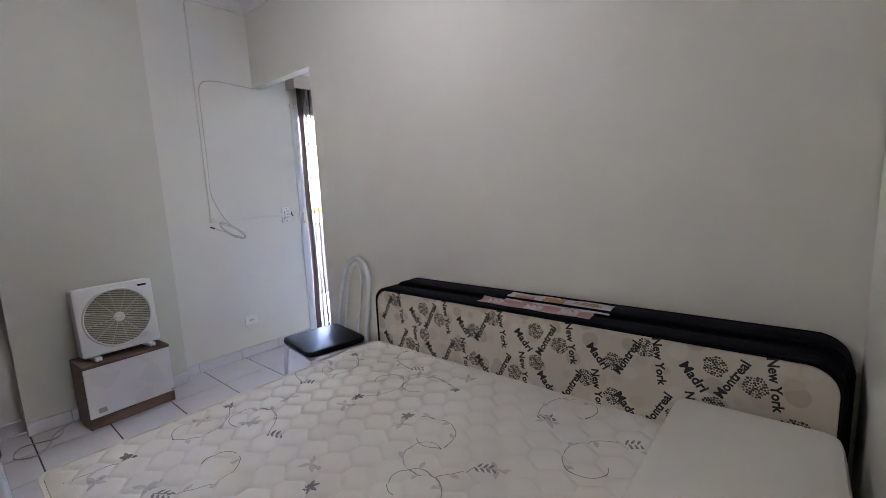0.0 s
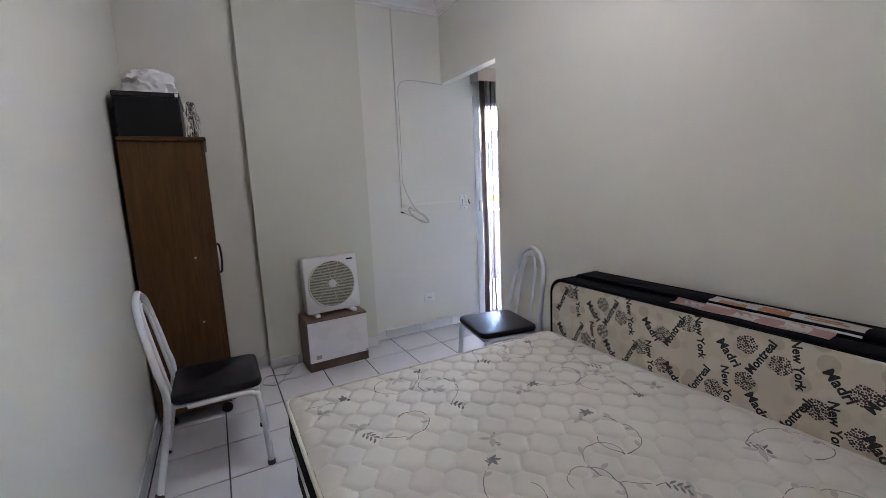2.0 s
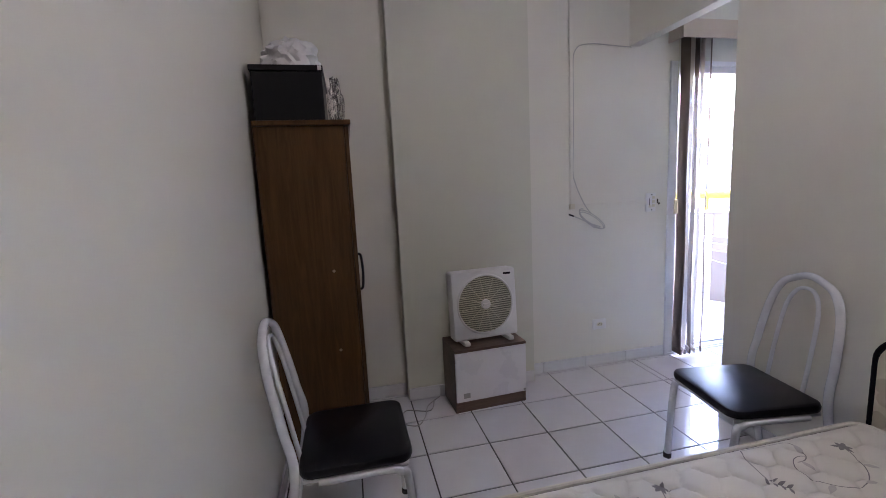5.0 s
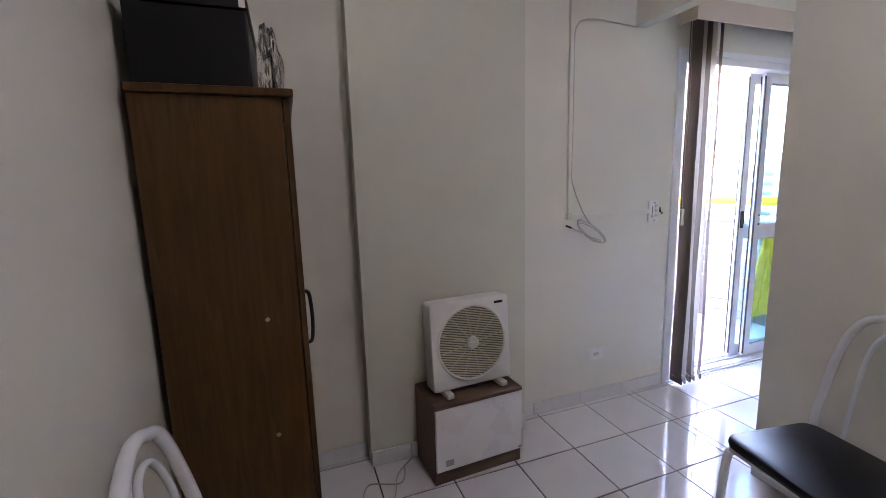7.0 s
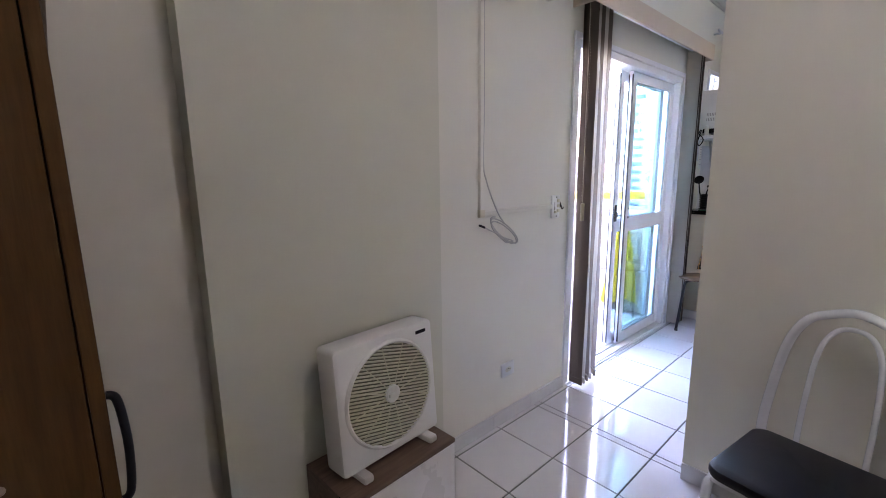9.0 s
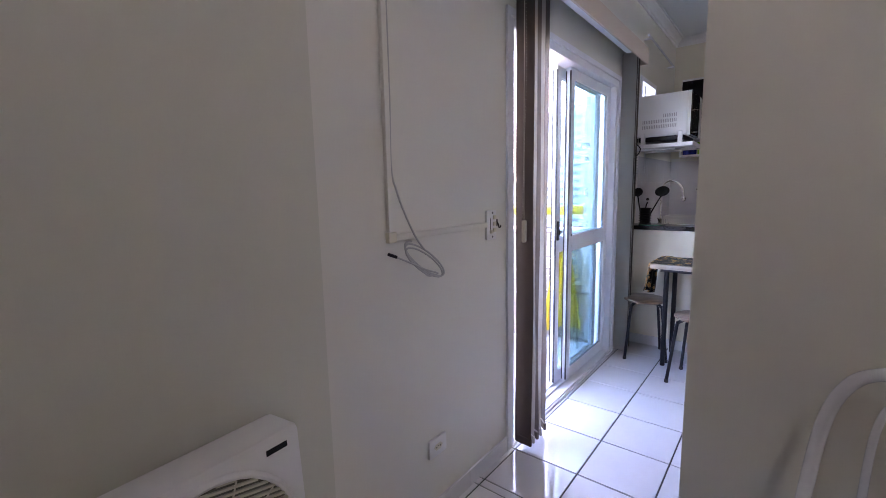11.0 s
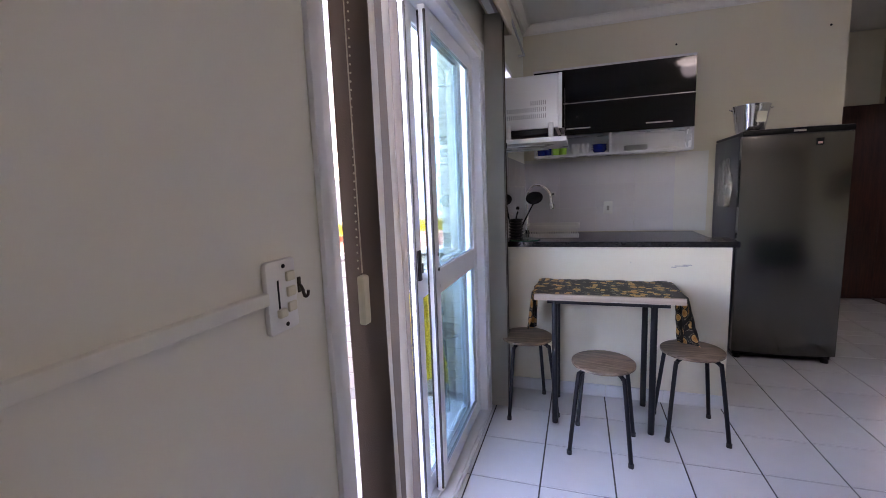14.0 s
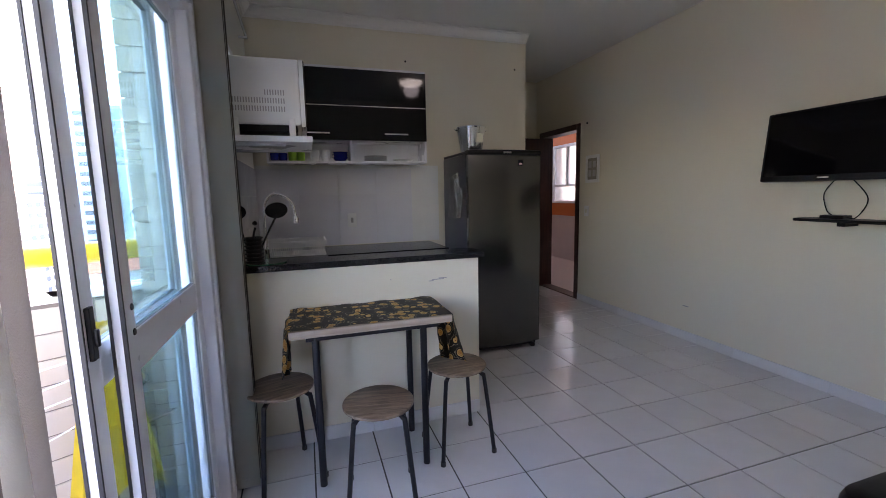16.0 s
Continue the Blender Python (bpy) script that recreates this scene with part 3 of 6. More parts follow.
pier = part("wall_balcony_pier", boxes((-3.53, OUT, 4.10, 4.45, -0.16, 3.0)), BALC_GROUT)
tagged(pier, "beige tiled outer pier beside the balcony", "pier", kind="structure")
tagged(part("balcony_soffit", boxes((-4.25, OUT, -0.3, 4.45, 2.86, 3.0)), PAINT_WHITE), "white balcony ceiling slab", "balcony ceiling", kind="structure")
wall("wall_west_outer", (OUT - 0.002, OUT, 0.0, SL0 - 0.05, 0, 2.86), mat=BALC_TILE, label="beige outer facade strip")

line = thing("clothes_line", "thin grey clothes lines strung along the parapet", "clothes line")
for z, sag in ((0.72, 0.03), (0.66, 0.05), (0.58, 0.04), (0.50, 0.10)):
    part("wire", tube(bmesh.new(), curve_points([(-3.60, 4.02, z), (-3.90, 3.78, z - sag), (-4.30, 3.58, z - 0.02)]), 0.004, 6), WHITE_TUBE, line)
towel = thing("yellow_towel", "yellow printed beach cloth hanging on the balcony line", "towel")
bm = bmesh.new()
grid = []
for r in range(15):
    z = 0.86 - 0.74 * r / 14
    spread = 0.05 + 0.22 * (r / 14) ** 0.8
    grid.append([bm.verts.new((-3.62 + (c / 12 - 0.5) * spread * 1.1, 3.86 + (c / 12 - 0.5) * spread * 0.5 + 0.022 * math.sin(c * 1.7 + r * 0.15), z - 0.03 * math.sin(c * 0.6) * (r / 14))) for c in range(13)])
for r in range(14):
    for c in range(12):
        bm.faces.new((grid[r][c], grid[r][c + 1], grid[r + 1][c + 1], grid[r + 1][c]))
bmesh.ops.solidify(bm, geom=bm.faces[:], thickness=0.002)
part("cloth", bm, BAG_YELLOW, towel, smooth=True)

# ---- kitchen window ----
kwin = thing("window_1", "small white aluminium kitchen window above the microwave", "window", kind="structure")
part("window_frame", frame_bars(KW0, KW1, KWZ0, KWZ1, OUT + 0.03, WEST + 0.012, 0.04), ALU, kwin)
part("mullion", boxes((OUT + 0.05, WEST - 0.02, 4.685, 4.715, KWZ0 + 0.04, KWZ1 - 0.04), bevel=0.003), ALU, kwin)
for a, b in ((KW0 + 0.04, 4.685), (4.715, KW1 - 0.04)):
    pane = part("pane", boxes((-3.29, -3.285, a, b, KWZ0 + 0.04, KWZ1 - 0.04)), CLEAR, kwin)
    pane.visible_shadow = False

# ---- entrance door and corridor ----
entrance = thing("door_2", "dark red brown wooden entrance door standing open inwards", "door", kind="structure")
part("door_frame", boxes((EAST - 0.012, EAST + 0.16, ED0 - 0.05, ED0 + 0.02, 0, ED_TOP + 0.05), (EAST - 0.012, EAST + 0.16, ED1 - 0.02, ED1 + 0.05, 0, ED_TOP + 0.05),
                         (EAST - 0.012, EAST + 0.16, ED0 + 0.02, ED1 - 0.02, ED_TOP - 0.02, ED_TOP + 0.05), bevel=0.004), DOOR_WOOD, entrance)
leaf = part("door_leaf", boxes((EAST - 0.80, EAST - 0.016, ED1 - 0.055, ED1 - 0.02, 0.008, ED_TOP - 0.03), bevel=0.003), DOOR_WOOD, entrance)
part("door_handle", tube(bmesh.new(), curve_points([(EAST - 0.74, ED1 - 0.055, 1.0), (EAST - 0.74, ED1 - 0.10, 1.0), (EAST - 0.72, ED1 - 0.11, 1.0), (EAST - 0.62, ED1 - 0.11, 1.0)]), 0.009, 10), CHROME, leaf, "chrome lever handle", smooth=True)
part("sill", boxes((EAST - 0.005, EAST + 0.15, ED0 + 0.02, ED1 - 0.02, 0.0, 0.012)), DOOR_WOOD, entrance)
tagged(part("corridor_floor", boxes((EAST + 0.15, 2.2, 5.5, 10.6, -0.1, 0.0)), CORR_WALL), "pale pinkish corridor floor", "floor", kind="structure")
wall("wall_corridor_east", (2.0, 2.15, 5.5, 8.62, 0, 2.7), (2.0, 2.15, 8.62, 9.45, 0, 1.08), (2.0, 2.15, 8.62, 9.45, 2.2, 2.7), (2.0, 2.15, 9.45, 10.6, 0, 2.7), mat=CORR_WALL, label="pinkish white corridor wall")
wall("wall_corridor_south", (EAST + 0.15, 2.0, 5.4, 5.5, 0, 2.7), mat=CORR_WALL, label="pinkish white corridor wall")
wall("wall_corridor_north", (EAST + 0.15, 2.0, 10.6, 10.7, 0, 2.7), mat=CORR_WALL, label="pinkish white corridor wall")
wall("wall_corridor_west", (EAST + 0.15, EAST + 0.25, HALL_N + 0.15, 10.6, 0, 2.7), mat=CORR_WALL, label="pinkish white corridor wall")
tagged(part("corridor_ceiling", boxes((EAST + 0.15, 2.2, 5.4, 10.7, 2.82, 2.9)), PAINT_WHITE), "white corridor ceiling", "ceiling", kind="structure")
# Wall and slab added outside the corridor window only to dim it.
wall("wall_window_dimmer", (3.3, 3.4, 6.5, 11.5, -1, 4.5), mat=CONCRETE, label="added pale wall that dims the corridor window")
wall("wall_window_dimmer_roof", (2.15, 3.22, 6.5, 11.5, 4.4, 4.5), mat=CONCRETE, label="added pale slab that keeps sky light off the dimming wall")
band = part("orange_wall_panel", frame_bars(8.30, 9.75, 0.86, 2.46, 1.988, 1.998, 0.27, 0), ORANGE)
tagged(band, "orange painted surround of the corridor window", "wall paint", kind="structure")
cwin = thing("window_2", "white framed corridor window with frosted panes", "window", kind="structure")
part("window_frame", frame_bars(8.58, 9.49, 1.10, 2.22, 1.97, 2.06, 0.05), ALU, cwin)
part("transom", boxes((1.98, 2.05, 8.63, 9.44, 1.42, 1.46), bevel=0.003), ALU, cwin)
part("mullion", boxes((1.98, 2.05, 9.02, 9.06, 1.46, 2.17), bevel=0.003), ALU, cwin)
for a, b, c, d in ((8.63, 9.44, 1.15, 1.42), (8.63, 9.02, 1.46, 2.17), (9.06, 9.44, 1.46, 2.17)):
    pane = part("pane", boxes((2.01, 2.015, a, b, c, d)), FROSTED, cwin)
    pane.visible_shadow = False

# ---- fixtures on the walls ----
def wall_plate(name, label, y, z, wide, high, facing, x, category):
    """A rounded cover plate on a wall that faces along x."""
    ob = thing(name, label, category, pose(x, y, z, 90, 0, 90 * facing))
    part("plate", slab(bmesh.new(), rounded(-wide / 2, wide / 2, -high / 2, high / 2, 0.008), 0, 0.011, 0.003), WHITE_PLASTIC, ob, smooth=True)
    return ob


switch = wall_plate("light_switch", "white surface switch plate with dimmer and three rockers", 2.102, 1.150, 0.078, 0.130, 1, WEST + 0.001, "switch")
for n in range(3):
    part("rocker", boxes((0.008, 0.030, 0.024 - n * 0.028, 0.042 - n * 0.028, 0.011, 0.017), bevel=0.002), AGED_PLASTIC, switch)
part("slot", boxes((-0.014, -0.010, -0.036, 0.030, 0.010, 0.0118)), BLACK_PLASTIC, switch)
part("slider_knob", boxes((-0.022, -0.002, -0.036, -0.020, 0.0118, 0.022), bevel=0.003), AGED_PLASTIC, switch)
for v in (0.053, -0.053):
    part("screw", turned(lathe(bmesh.new(), [(0, 0.0128), (0.004, 0.0125), (0.004, 0.0108), (0, 0.0108)], 10), pose(0.005, v, 0)), BLACK_PLASTIC, switch)
outlet = wall_plate("wall_outlet", "white low wall outlet with three pins", 1.70, 0.306, 0.105, 0.075, 1, WEST + 0.001, "outlet")
part("socket", slab(bmesh.new(), [(-0.026, 0), (-0.014, 0.013), (0.014, 0.013), (0.026, 0), (0.014, -0.013), (-0.014, -0.013)], 0.0105, 0.0122), AGED_PLASTIC, outlet)
for u in (-0.012, 0, 0.012):
    part("pin_hole", turned(lathe(bmesh.new(), [(0, 0.0130), (0.003, 0.0130), (0.003, 0.0120), (0, 0.0120)], 8), pose(u, 0.003 * (u == 0), 0)), BLACK_PLASTIC, outlet)
hook = thing("wall_hook", "small dark metal hook screwed into the wall", "hook")
part("plate", boxes((WEST, WEST + 0.003, 2.158, 2.167, 1.142, 1.172), bevel=0.001), HOOK_METAL, hook)
part("hook", tube(bmesh.new(), curve_points([(WEST + 0.002, 2.1625, 1.158), (WEST + 0.008, 2.1625, 1.150), (WEST + 0.010, 2.163, 1.140), (WEST + 0.013, 2.163, 1.134), (WEST + 0.018, 2.164, 1.137), (WEST + 0.020, 2.164, 1.146)]), 0.003, 8), HOOK_METAL, hook, smooth=True)

conduit = thing("cable_conduit", "cream painted surface cable duct running up to the ceiling", "cable duct")
CY, CZ = 1.487, 1.153
part("duct", boxes((WEST, WEST + 0.016, CY - 0.011, CY + 0.011, CZ - 0.011, CEIL - 0.08), bevel=0.002), PAINT, conduit)
part("duct", boxes((WEST, WEST + 0.016, CY + 0.011, 2.063, CZ - 0.011, CZ + 0.011), bevel=0.002), PAINT, conduit)
part("elbow", boxes((WEST, WEST + 0.019, CY - 0.016, CY + 0.02, CZ - 0.016, CZ + 0.02), bevel=0.003), AGED_PLASTIC, conduit)
aerial = thing("aerial_cable", "grey white aerial cable hanging in coils from the duct", "cable")
X = WEST + 0.012
pts = [(X, 1.925, 2.183), (X, 1.80, 2.190), (X, 1.66, 2.198), (X, 1.57, 2.190), (X, 1.525, 2.165), (X, 1.503, 2.10), (X, 1.502, 1.9), (X + 0.002, 1.500, 1.6), (X + 0.002, 1.496, 1.385), (X + 0.010, 1.510, 1.305), (X + 0.018, 1.537, 1.230), (X + 0.028, 1.575, 1.150), (X + 0.034, 1.610, 1.105)]
part("lead", tube(bmesh.new(), curve_points(pts, 10), 0.0034, 8), CABLE, aerial, smooth=True)
coil = []
for k in range(60):
    a = k / 60 * math.tau * 2.45 + 2.6
    long, wide = 0.106 + 0.006 * math.sin(k * 0.11), 0.031 - 0.006 * k / 60
    u, v = long * math.cos(a), wide * math.sin(a)
    coil.append((X + 0.026 + 0.012 * math.sin(a + 0.8), 1.622 + 0.807 * u + 0.59 * v, 1.070 - 0.59 * u + 0.807 * v - 0.022 * k / 60))
coil += [(X + 0.035, 1.680, 1.008), (X + 0.028, 1.620, 1.030), (X + 0.02, 1.565, 1.058), (X + 0.015, 1.490, 1.092)]
part("coil", tube(bmesh.new(), curve_points(coil, 3), 0.0034, 8), CABLE, aerial, smooth=True)
part("plug", tube(bmesh.new(), [(X + 0.015, 1.492, 1.091), (X + 0.013, 1.459, 1.104)], 0.0055, 10), BLACK_PLASTIC, aerial, "black aerial plug")

# ---- ceiling lamps ----
def ceiling_lamp(x, y):
    ob = thing("ceiling_lamp", "round white ceiling lamp that is switched on", "lamp", pose(x, y, CEIL), group="ceiling lamps")
    part("base", lathe(bmesh.new(), [(0, -0.001), (0.16, -0.001), (0.165, -0.012), (0.16, -0.024), (0, -0.024)], 40), WHITE_PLASTIC, ob, smooth=True)
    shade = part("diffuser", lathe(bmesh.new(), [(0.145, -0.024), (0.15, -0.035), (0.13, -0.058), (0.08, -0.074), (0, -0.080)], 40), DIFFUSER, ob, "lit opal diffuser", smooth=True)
    return ob


ceiling_lamp(-1.30, 0.85)
ceiling_lamp(-1.40, 3.45)

# ---- bedroom: bed ----
BX0, BX1, BY0, BY1, BTOP = -1.615, 0.39, 0.232, 1.69, 0.476
bed = thing("double_bed", "black box bed base with short feet", "bed")
part("base", boxes((BX0 + 0.01, BX1, BY0 + 0.01, BY1 - 0.01, 0.06, 0.27), bevel=0.015), BLACK_CLOTH, bed)
for x in (BX0 + 0.12, BX1 - 0.12):
    for y in (BY0 + 0.12, BY1 - 0.12):
        part("leg", lathe(bmesh.new(), [(0, 0), (0.022, 0), (0.028, 0.06), (0, 0.06)], 16, (x, y, 0)), BLACK_PLASTIC, bed)


def quilt_height(x, y):
    """Honeycomb quilting: soft cells with stitched channels between them."""
    s = 0.120
    q = y / (s * 0.70)
    row = math.floor(q)
    best = []
    for j in (row - 1, row, row + 1, row + 2):
        off = 0.5 * (j % 2)
        c = round(x / s - off)
        for i in (c - 1, c, c + 1):
            dx, dy = x - (i + off) * s, y - j * s * 0.70
            best.append(math.hypot(dx, dy))
    best.sort()
    edge = (best[1] - best[0]) / s
    return 0.011 * (1 - math.exp(-edge * 9.0))


mattress = thing("mattress", "off white quilted double mattress with black sides and grey floral print", "mattress")
bm = bmesh.new()
NX, NY = 280, 210
rows = []
for j in range(NY + 1):
    row = []
    for i in range(NX + 1):
        x, y = BX0 + (BX1 - BX0) * i / NX, BY0 + (BY1 - BY0) * j / NY
        rim = min(x - BX0, BX1 - x, y - BY0, BY1 - y)
        soft = min(1, rim / 0.06)
        wob = 0.012 * math.sin(3 * y + 1) * math.sin(x * 2)
        z = BTOP - 0.016 + quilt_height(x + wob, y + wob) * soft - 0.022 * (1 - soft) ** 2
        row.append(bm.verts.new((x, y, z)))
    rows.append(row)
for j in range(NY):
    for i in range(NX):
        bm.faces.new((rows[j][i], rows[j][i + 1], rows[j + 1][i + 1], rows[j + 1][i]))
part("quilted_top", bm, TICKING, mattress, smooth=True)
bm = slab(bmesh.new(), rounded(BX0 - 0.004, BX1, BY0 - 0.004, BY1, 0.05), 0.272, BTOP - 0.034)
part("border", bm, BLACK_CLOTH, mattress, "black mattress side")
for z in (BTOP - 0.032, 0.290):
    part("piping", tube(bmesh.new(), [(x, y, z) for x, y in rounded(BX0 - 0.004, BX1, BY0 - 0.004, BY1, 0.05)], 0.008, 8, True), WHITE_COTTON, mattress, "white piping", smooth=True)


def on_top(x, y):
    rim = min(x - BX0, BX1 - x, y - BY0, BY1 - y)
    soft = max(0, min(1, rim / 0.06))
    wob = 0.012 * math.sin(3 * y + 1) * math.sin(x * 2)
    return BTOP - 0.0150 + quilt_height(x + wob, y + wob) * soft - 0.022 * (1 - soft) ** 2


def ribbon(bm, pts, wide):
    left, right = [], []
    for i, (x, y) in enumerate(pts):
        ax, ay = pts[max(i - 1, 0)]
        bx, by = pts[min(i + 1, len(pts) - 1)]
        d = math.hypot(bx - ax, by - ay) or 1
        nx, ny = -(by - ay) / d * wide / 2, (bx - ax) / d * wide / 2
        left.append(bm.verts.new((x + nx, y + ny, on_top(x + nx, y + ny))))
        right.append(bm.verts.new((x - nx, y - ny, on_top(x - nx, y - ny))))
    for i in range(len(pts) - 1):
        bm.faces.new((right[i], right[i + 1], left[i + 1], left[i]))


def petal(bm, x, y, a, long, wide, lift=0.0):
    """One printed leaf or petal as a small pointed patch."""
    rows = []
    for k in range(6):
        u = k / 5
        w = wide * math.sin(math.pi * min(0.98, u * 0.9 + 0.08)) / 2
        cx, cy = x + math.cos(a) * long * u, y + math.sin(a) * long * u
        rows.append([bm.verts.new((cx - math.sin(a) * s * w, cy + math.cos(a) * s * w, on_top(cx - math.sin(a) * s * w, cy + math.cos(a) * s * w) + lift)) for s in (-1, 0, 1)])
    for r, q in zip(rows, rows[1:]):
        for c in range(2):
            bm.faces.new((r[c], q[c], q[c + 1], r[c + 1]))


rng = random.Random(5)
for gx in range(6):
    for gy in range(4):
        x0, y0 = BX0 + 0.16 + gx * 0.325 + rng.uniform(-0.05, 0.05), BY0 + 0.17 + gy * 0.36 + rng.uniform(-0.06, 0.06)
        a, turn = rng.uniform(0, math.tau), rng.choice((-1, 1))
        pts, x, y = [], x0, y0
        for k in range(34):
            pts.append((x, y))
            a += turn * (0.03 + 0.007 * k)
            x, y = x + 0.014 * math.cos(a), y + 0.014 * math.sin(a)
        pts = [p for p in pts if BX0 + 0.03 < p[0] < BX1 - 0.03 and BY0 + 0.03 < p[1] < BY1 - 0.03]
        if len(pts) > 4:
            vine = bmesh.new()
            ribbon(vine, pts, 0.0028)
            part("vine_print", vine, PRINT_GREY, mattress)
        for k in (6, 13, 20):
            if k < len(pts):
                leaf_bm = bmesh.new()
                petal(leaf_bm, *pts[k], rng.uniform(0, math.tau), 0.036, 0.017, 0.0003)
                part("leaf_print", leaf_bm, PRINT_PALE, mattress)
        if BX0 + 0.06 < x0 < BX1 - 0.06 and BY0 + 0.06 < y0 < BY1 - 0.06:
            dark = bmesh.new()
            if rng.random() < 0.55:
                for p in range(6):
                    petal(dark, x0, y0, p * math.tau / 6 + rng.uniform(-0.15, 0.15), rng.uniform(0.020, 0.032), 0.013, 0.0003 + 0.00005 * p)
            else:
                for p in range(7):
                    petal(dark, x0 + 0.008 * p, y0 + 0.004 * p, 0.5 + (p % 2 * 2 - 1) * 1.0, 0.026, 0.009, 0.0003)
            part("printed_flower", dark, PRINT_GREY, mattress)
        px, py = x0 + rng.uniform(-0.14, 0.14), y0 + rng.uniform(-0.12, 0.12)
        if BX0 + 0.08 < px < BX1 - 0.08 and BY0 + 0.08 < py < BY1 - 0.08:
            pale = bmesh.new()
            for p in range(4):
                petal(pale, px, py, p * 1.6 + rng.uniform(0, 1), 0.045, 0.018, 0.0001 + 0.00005 * p)
            part("leaf_print", pale, PRINT_PALE, mattress)

# ---- single mattresses stood on edge against the wall ----
def edge_mattress(name, label, x0, x1, y0, y1, top, face, lean):
    ob = thing(name, label, "mattress", pose(0, y1, 0, lean, 0, 0))
    y0, y1 = y0 - y1, 0
    bm = slab(bmesh.new(), rounded(x0, x1, 0.0, top, 0.09, 8), y0, y1, 0.012)
    bm = turned(bm, Matrix(((1, 0, 0, 0), (0, 0, 1, 0), (0, 1, 0, 0), (0, 0, 0, 1))))
    bmesh.ops.recalc_face_normals(bm, faces=bm.faces)
    part("body", bm, BLACK_CLOTH, ob, smooth=True)
    for y in (y0 - 0.001, y1 + 0.001):
        part("piping", tube(bmesh.new(), [(x, y, z) for x, z in rounded(x0 + 0.006, x1 - 0.006, 0.006, top - 0.006, 0.085, 8)], 0.007, 8, True), BLACK_CLOTH, ob, smooth=True)
    if face:
        bm = slab(bmesh.new(), rounded(x0 + 0.016, x1 - 0.016, 0.016, top - 0.018, 0.08, 8), y0 - 0.006, y0 + 0.002, 0.003)
        bm = turned(bm, Matrix(((1, 0, 0, 0), (0, 0, 1, 0), (0, 1, 0, 0), (0, 0, 0, 1))))
        bmesh.ops.recalc_face_normals(bm, faces=bm.faces)
        panel = part("printed_panel", bm, BEIGE_PRINT, ob, "beige panel printed with city names")
        city = [words(t, s, PRINT_BLACK) for t, s in (("Montreal", 0.042), ("New York", 0.040), ("Madri", 0.047))]
        n = 0
        x = x0 + 0.10
        while x < x1 - 0.10:
            for row, z in enumerate((0.665, 0.495, 0.325)):
                kind = (n + 2 * row) % 3
                tilt = (62, -82, -50)[kind]
                dz = (0.0, 0.012, -0.018)[kind]
                placed("printed_word", city[kind], panel, Matrix.Translation((x, y0 - 0.0068, z + dz)) @ pose(0, 0, 0, 90, 0, 0) @ pose(0, 0, 0, 0, 0, tilt))
                cx, cz = x + 0.060, z + dz + 0.052 - 0.060 * (n % 2)
                if cz < top - 0.055 and cx < x1 - 0.08 and (n + row) % 3 != 1:
                    stamp = bmesh.new()
                    for count, r in ((22, 0.031), (16, 0.023), (10, 0.014), (5, 0.006)):
                        for k in range(count):
                            t = k * math.tau / count + r * 40 + n
                            rr = r * (1 + 0.08 * math.sin(5 * t + n))
                            u, v = cx + rr * math.cos(t), cz + rr * math.sin(t)
                            w = 0.0024 + 0.0018 * ((k * 7 + n) % 3) / 2
                            q = [stamp.verts.new((u + i, y0 - 0.0072, v + j)) for i, j in ((-w, -w * 0.8), (w, -w), (w * 1.1, w * 0.8), (-w * 0.9, w))]
                            stamp.faces.new(q)
                    part("printed_stamp", stamp, PRINT_STAMP, panel)
            x += 0.108
            n += 1
    return ob


edge_mattress("single_mattress", "single mattress with city name print stood on its edge", -1.60, 0.39, 1.70, 1.795, 0.775, True, 0)
edge_mattress("single_mattress", "plain black single mattress stood on edge against the wall", -1.54, 0.41, 1.80, 1.905, 0.800, False, 0)
tag = thing("product_label", "faded pink and orange paper label lying across the mattress tops", "label")
def draped(x0, x1, y0, y1, lift):
    """A thin sheet bent over the step between the two mattress tops."""
    bm = bmesh.new()
    rows = []
    for i in range(13):
        x = x0 + (x1 - x0) * i / 12
        rows.append([bm.verts.new((x, y, 0.7775 + lift + 0.026 * min(1, max(0, (y - 1.775) / 0.035)) + 0.0015 * math.sin(i * 1.3 + j))) for j, y in enumerate(y0 + (y1 - y0) * k / 8 for k in range(9))])
    for r, q in zip(rows, rows[1:]):
        for j in range(8):
            bm.faces.new((r[j], q[j], q[j + 1], r[j + 1]))
    bmesh.ops.solidify(bm, geom=bm.faces[:], thickness=-0.0008)
    return bm


part("sheet", draped(-0.90, -0.36, 1.725, 1.79, 0), PAPER_PINK, tag)
part("sheet", draped(-0.78, -0.30, 1.785, 1.865, 0.001), PAPER, tag, "white label half of the sheet")
for a, b, c, d in ((-0.86, -0.78, 1.732, 1.782), (-0.66, -0.58, 1.73, 1.78), (-0.50, -0.42, 1.735, 1.785)):
    part("print_block", draped(a, b, c, d, 0.0016), PAPER, tag)
for a, b, c, d in ((-0.74, -0.64, 1.80, 1.825), (-0.60, -0.50, 1.80, 1.85), (-0.46, -0.34, 1.81, 1.822), (-0.46, -0.36, 1.832, 1.842)):
    part("print_bar", draped(a, b, c, d, 0.0028), PAPER_ORANGE, tag)

bolster = thing("foam_cushion", "plain off white folded foam cushion lying on the bed", "cushion")
bm = slab(bmesh.new(), rounded(-0.03, 0.385, 0.75, 1.645, 0.05), BTOP - 0.004, BTOP + 0.125, 0.03)
part("cover", bm, WHITE_COTTON, bolster, smooth=True)

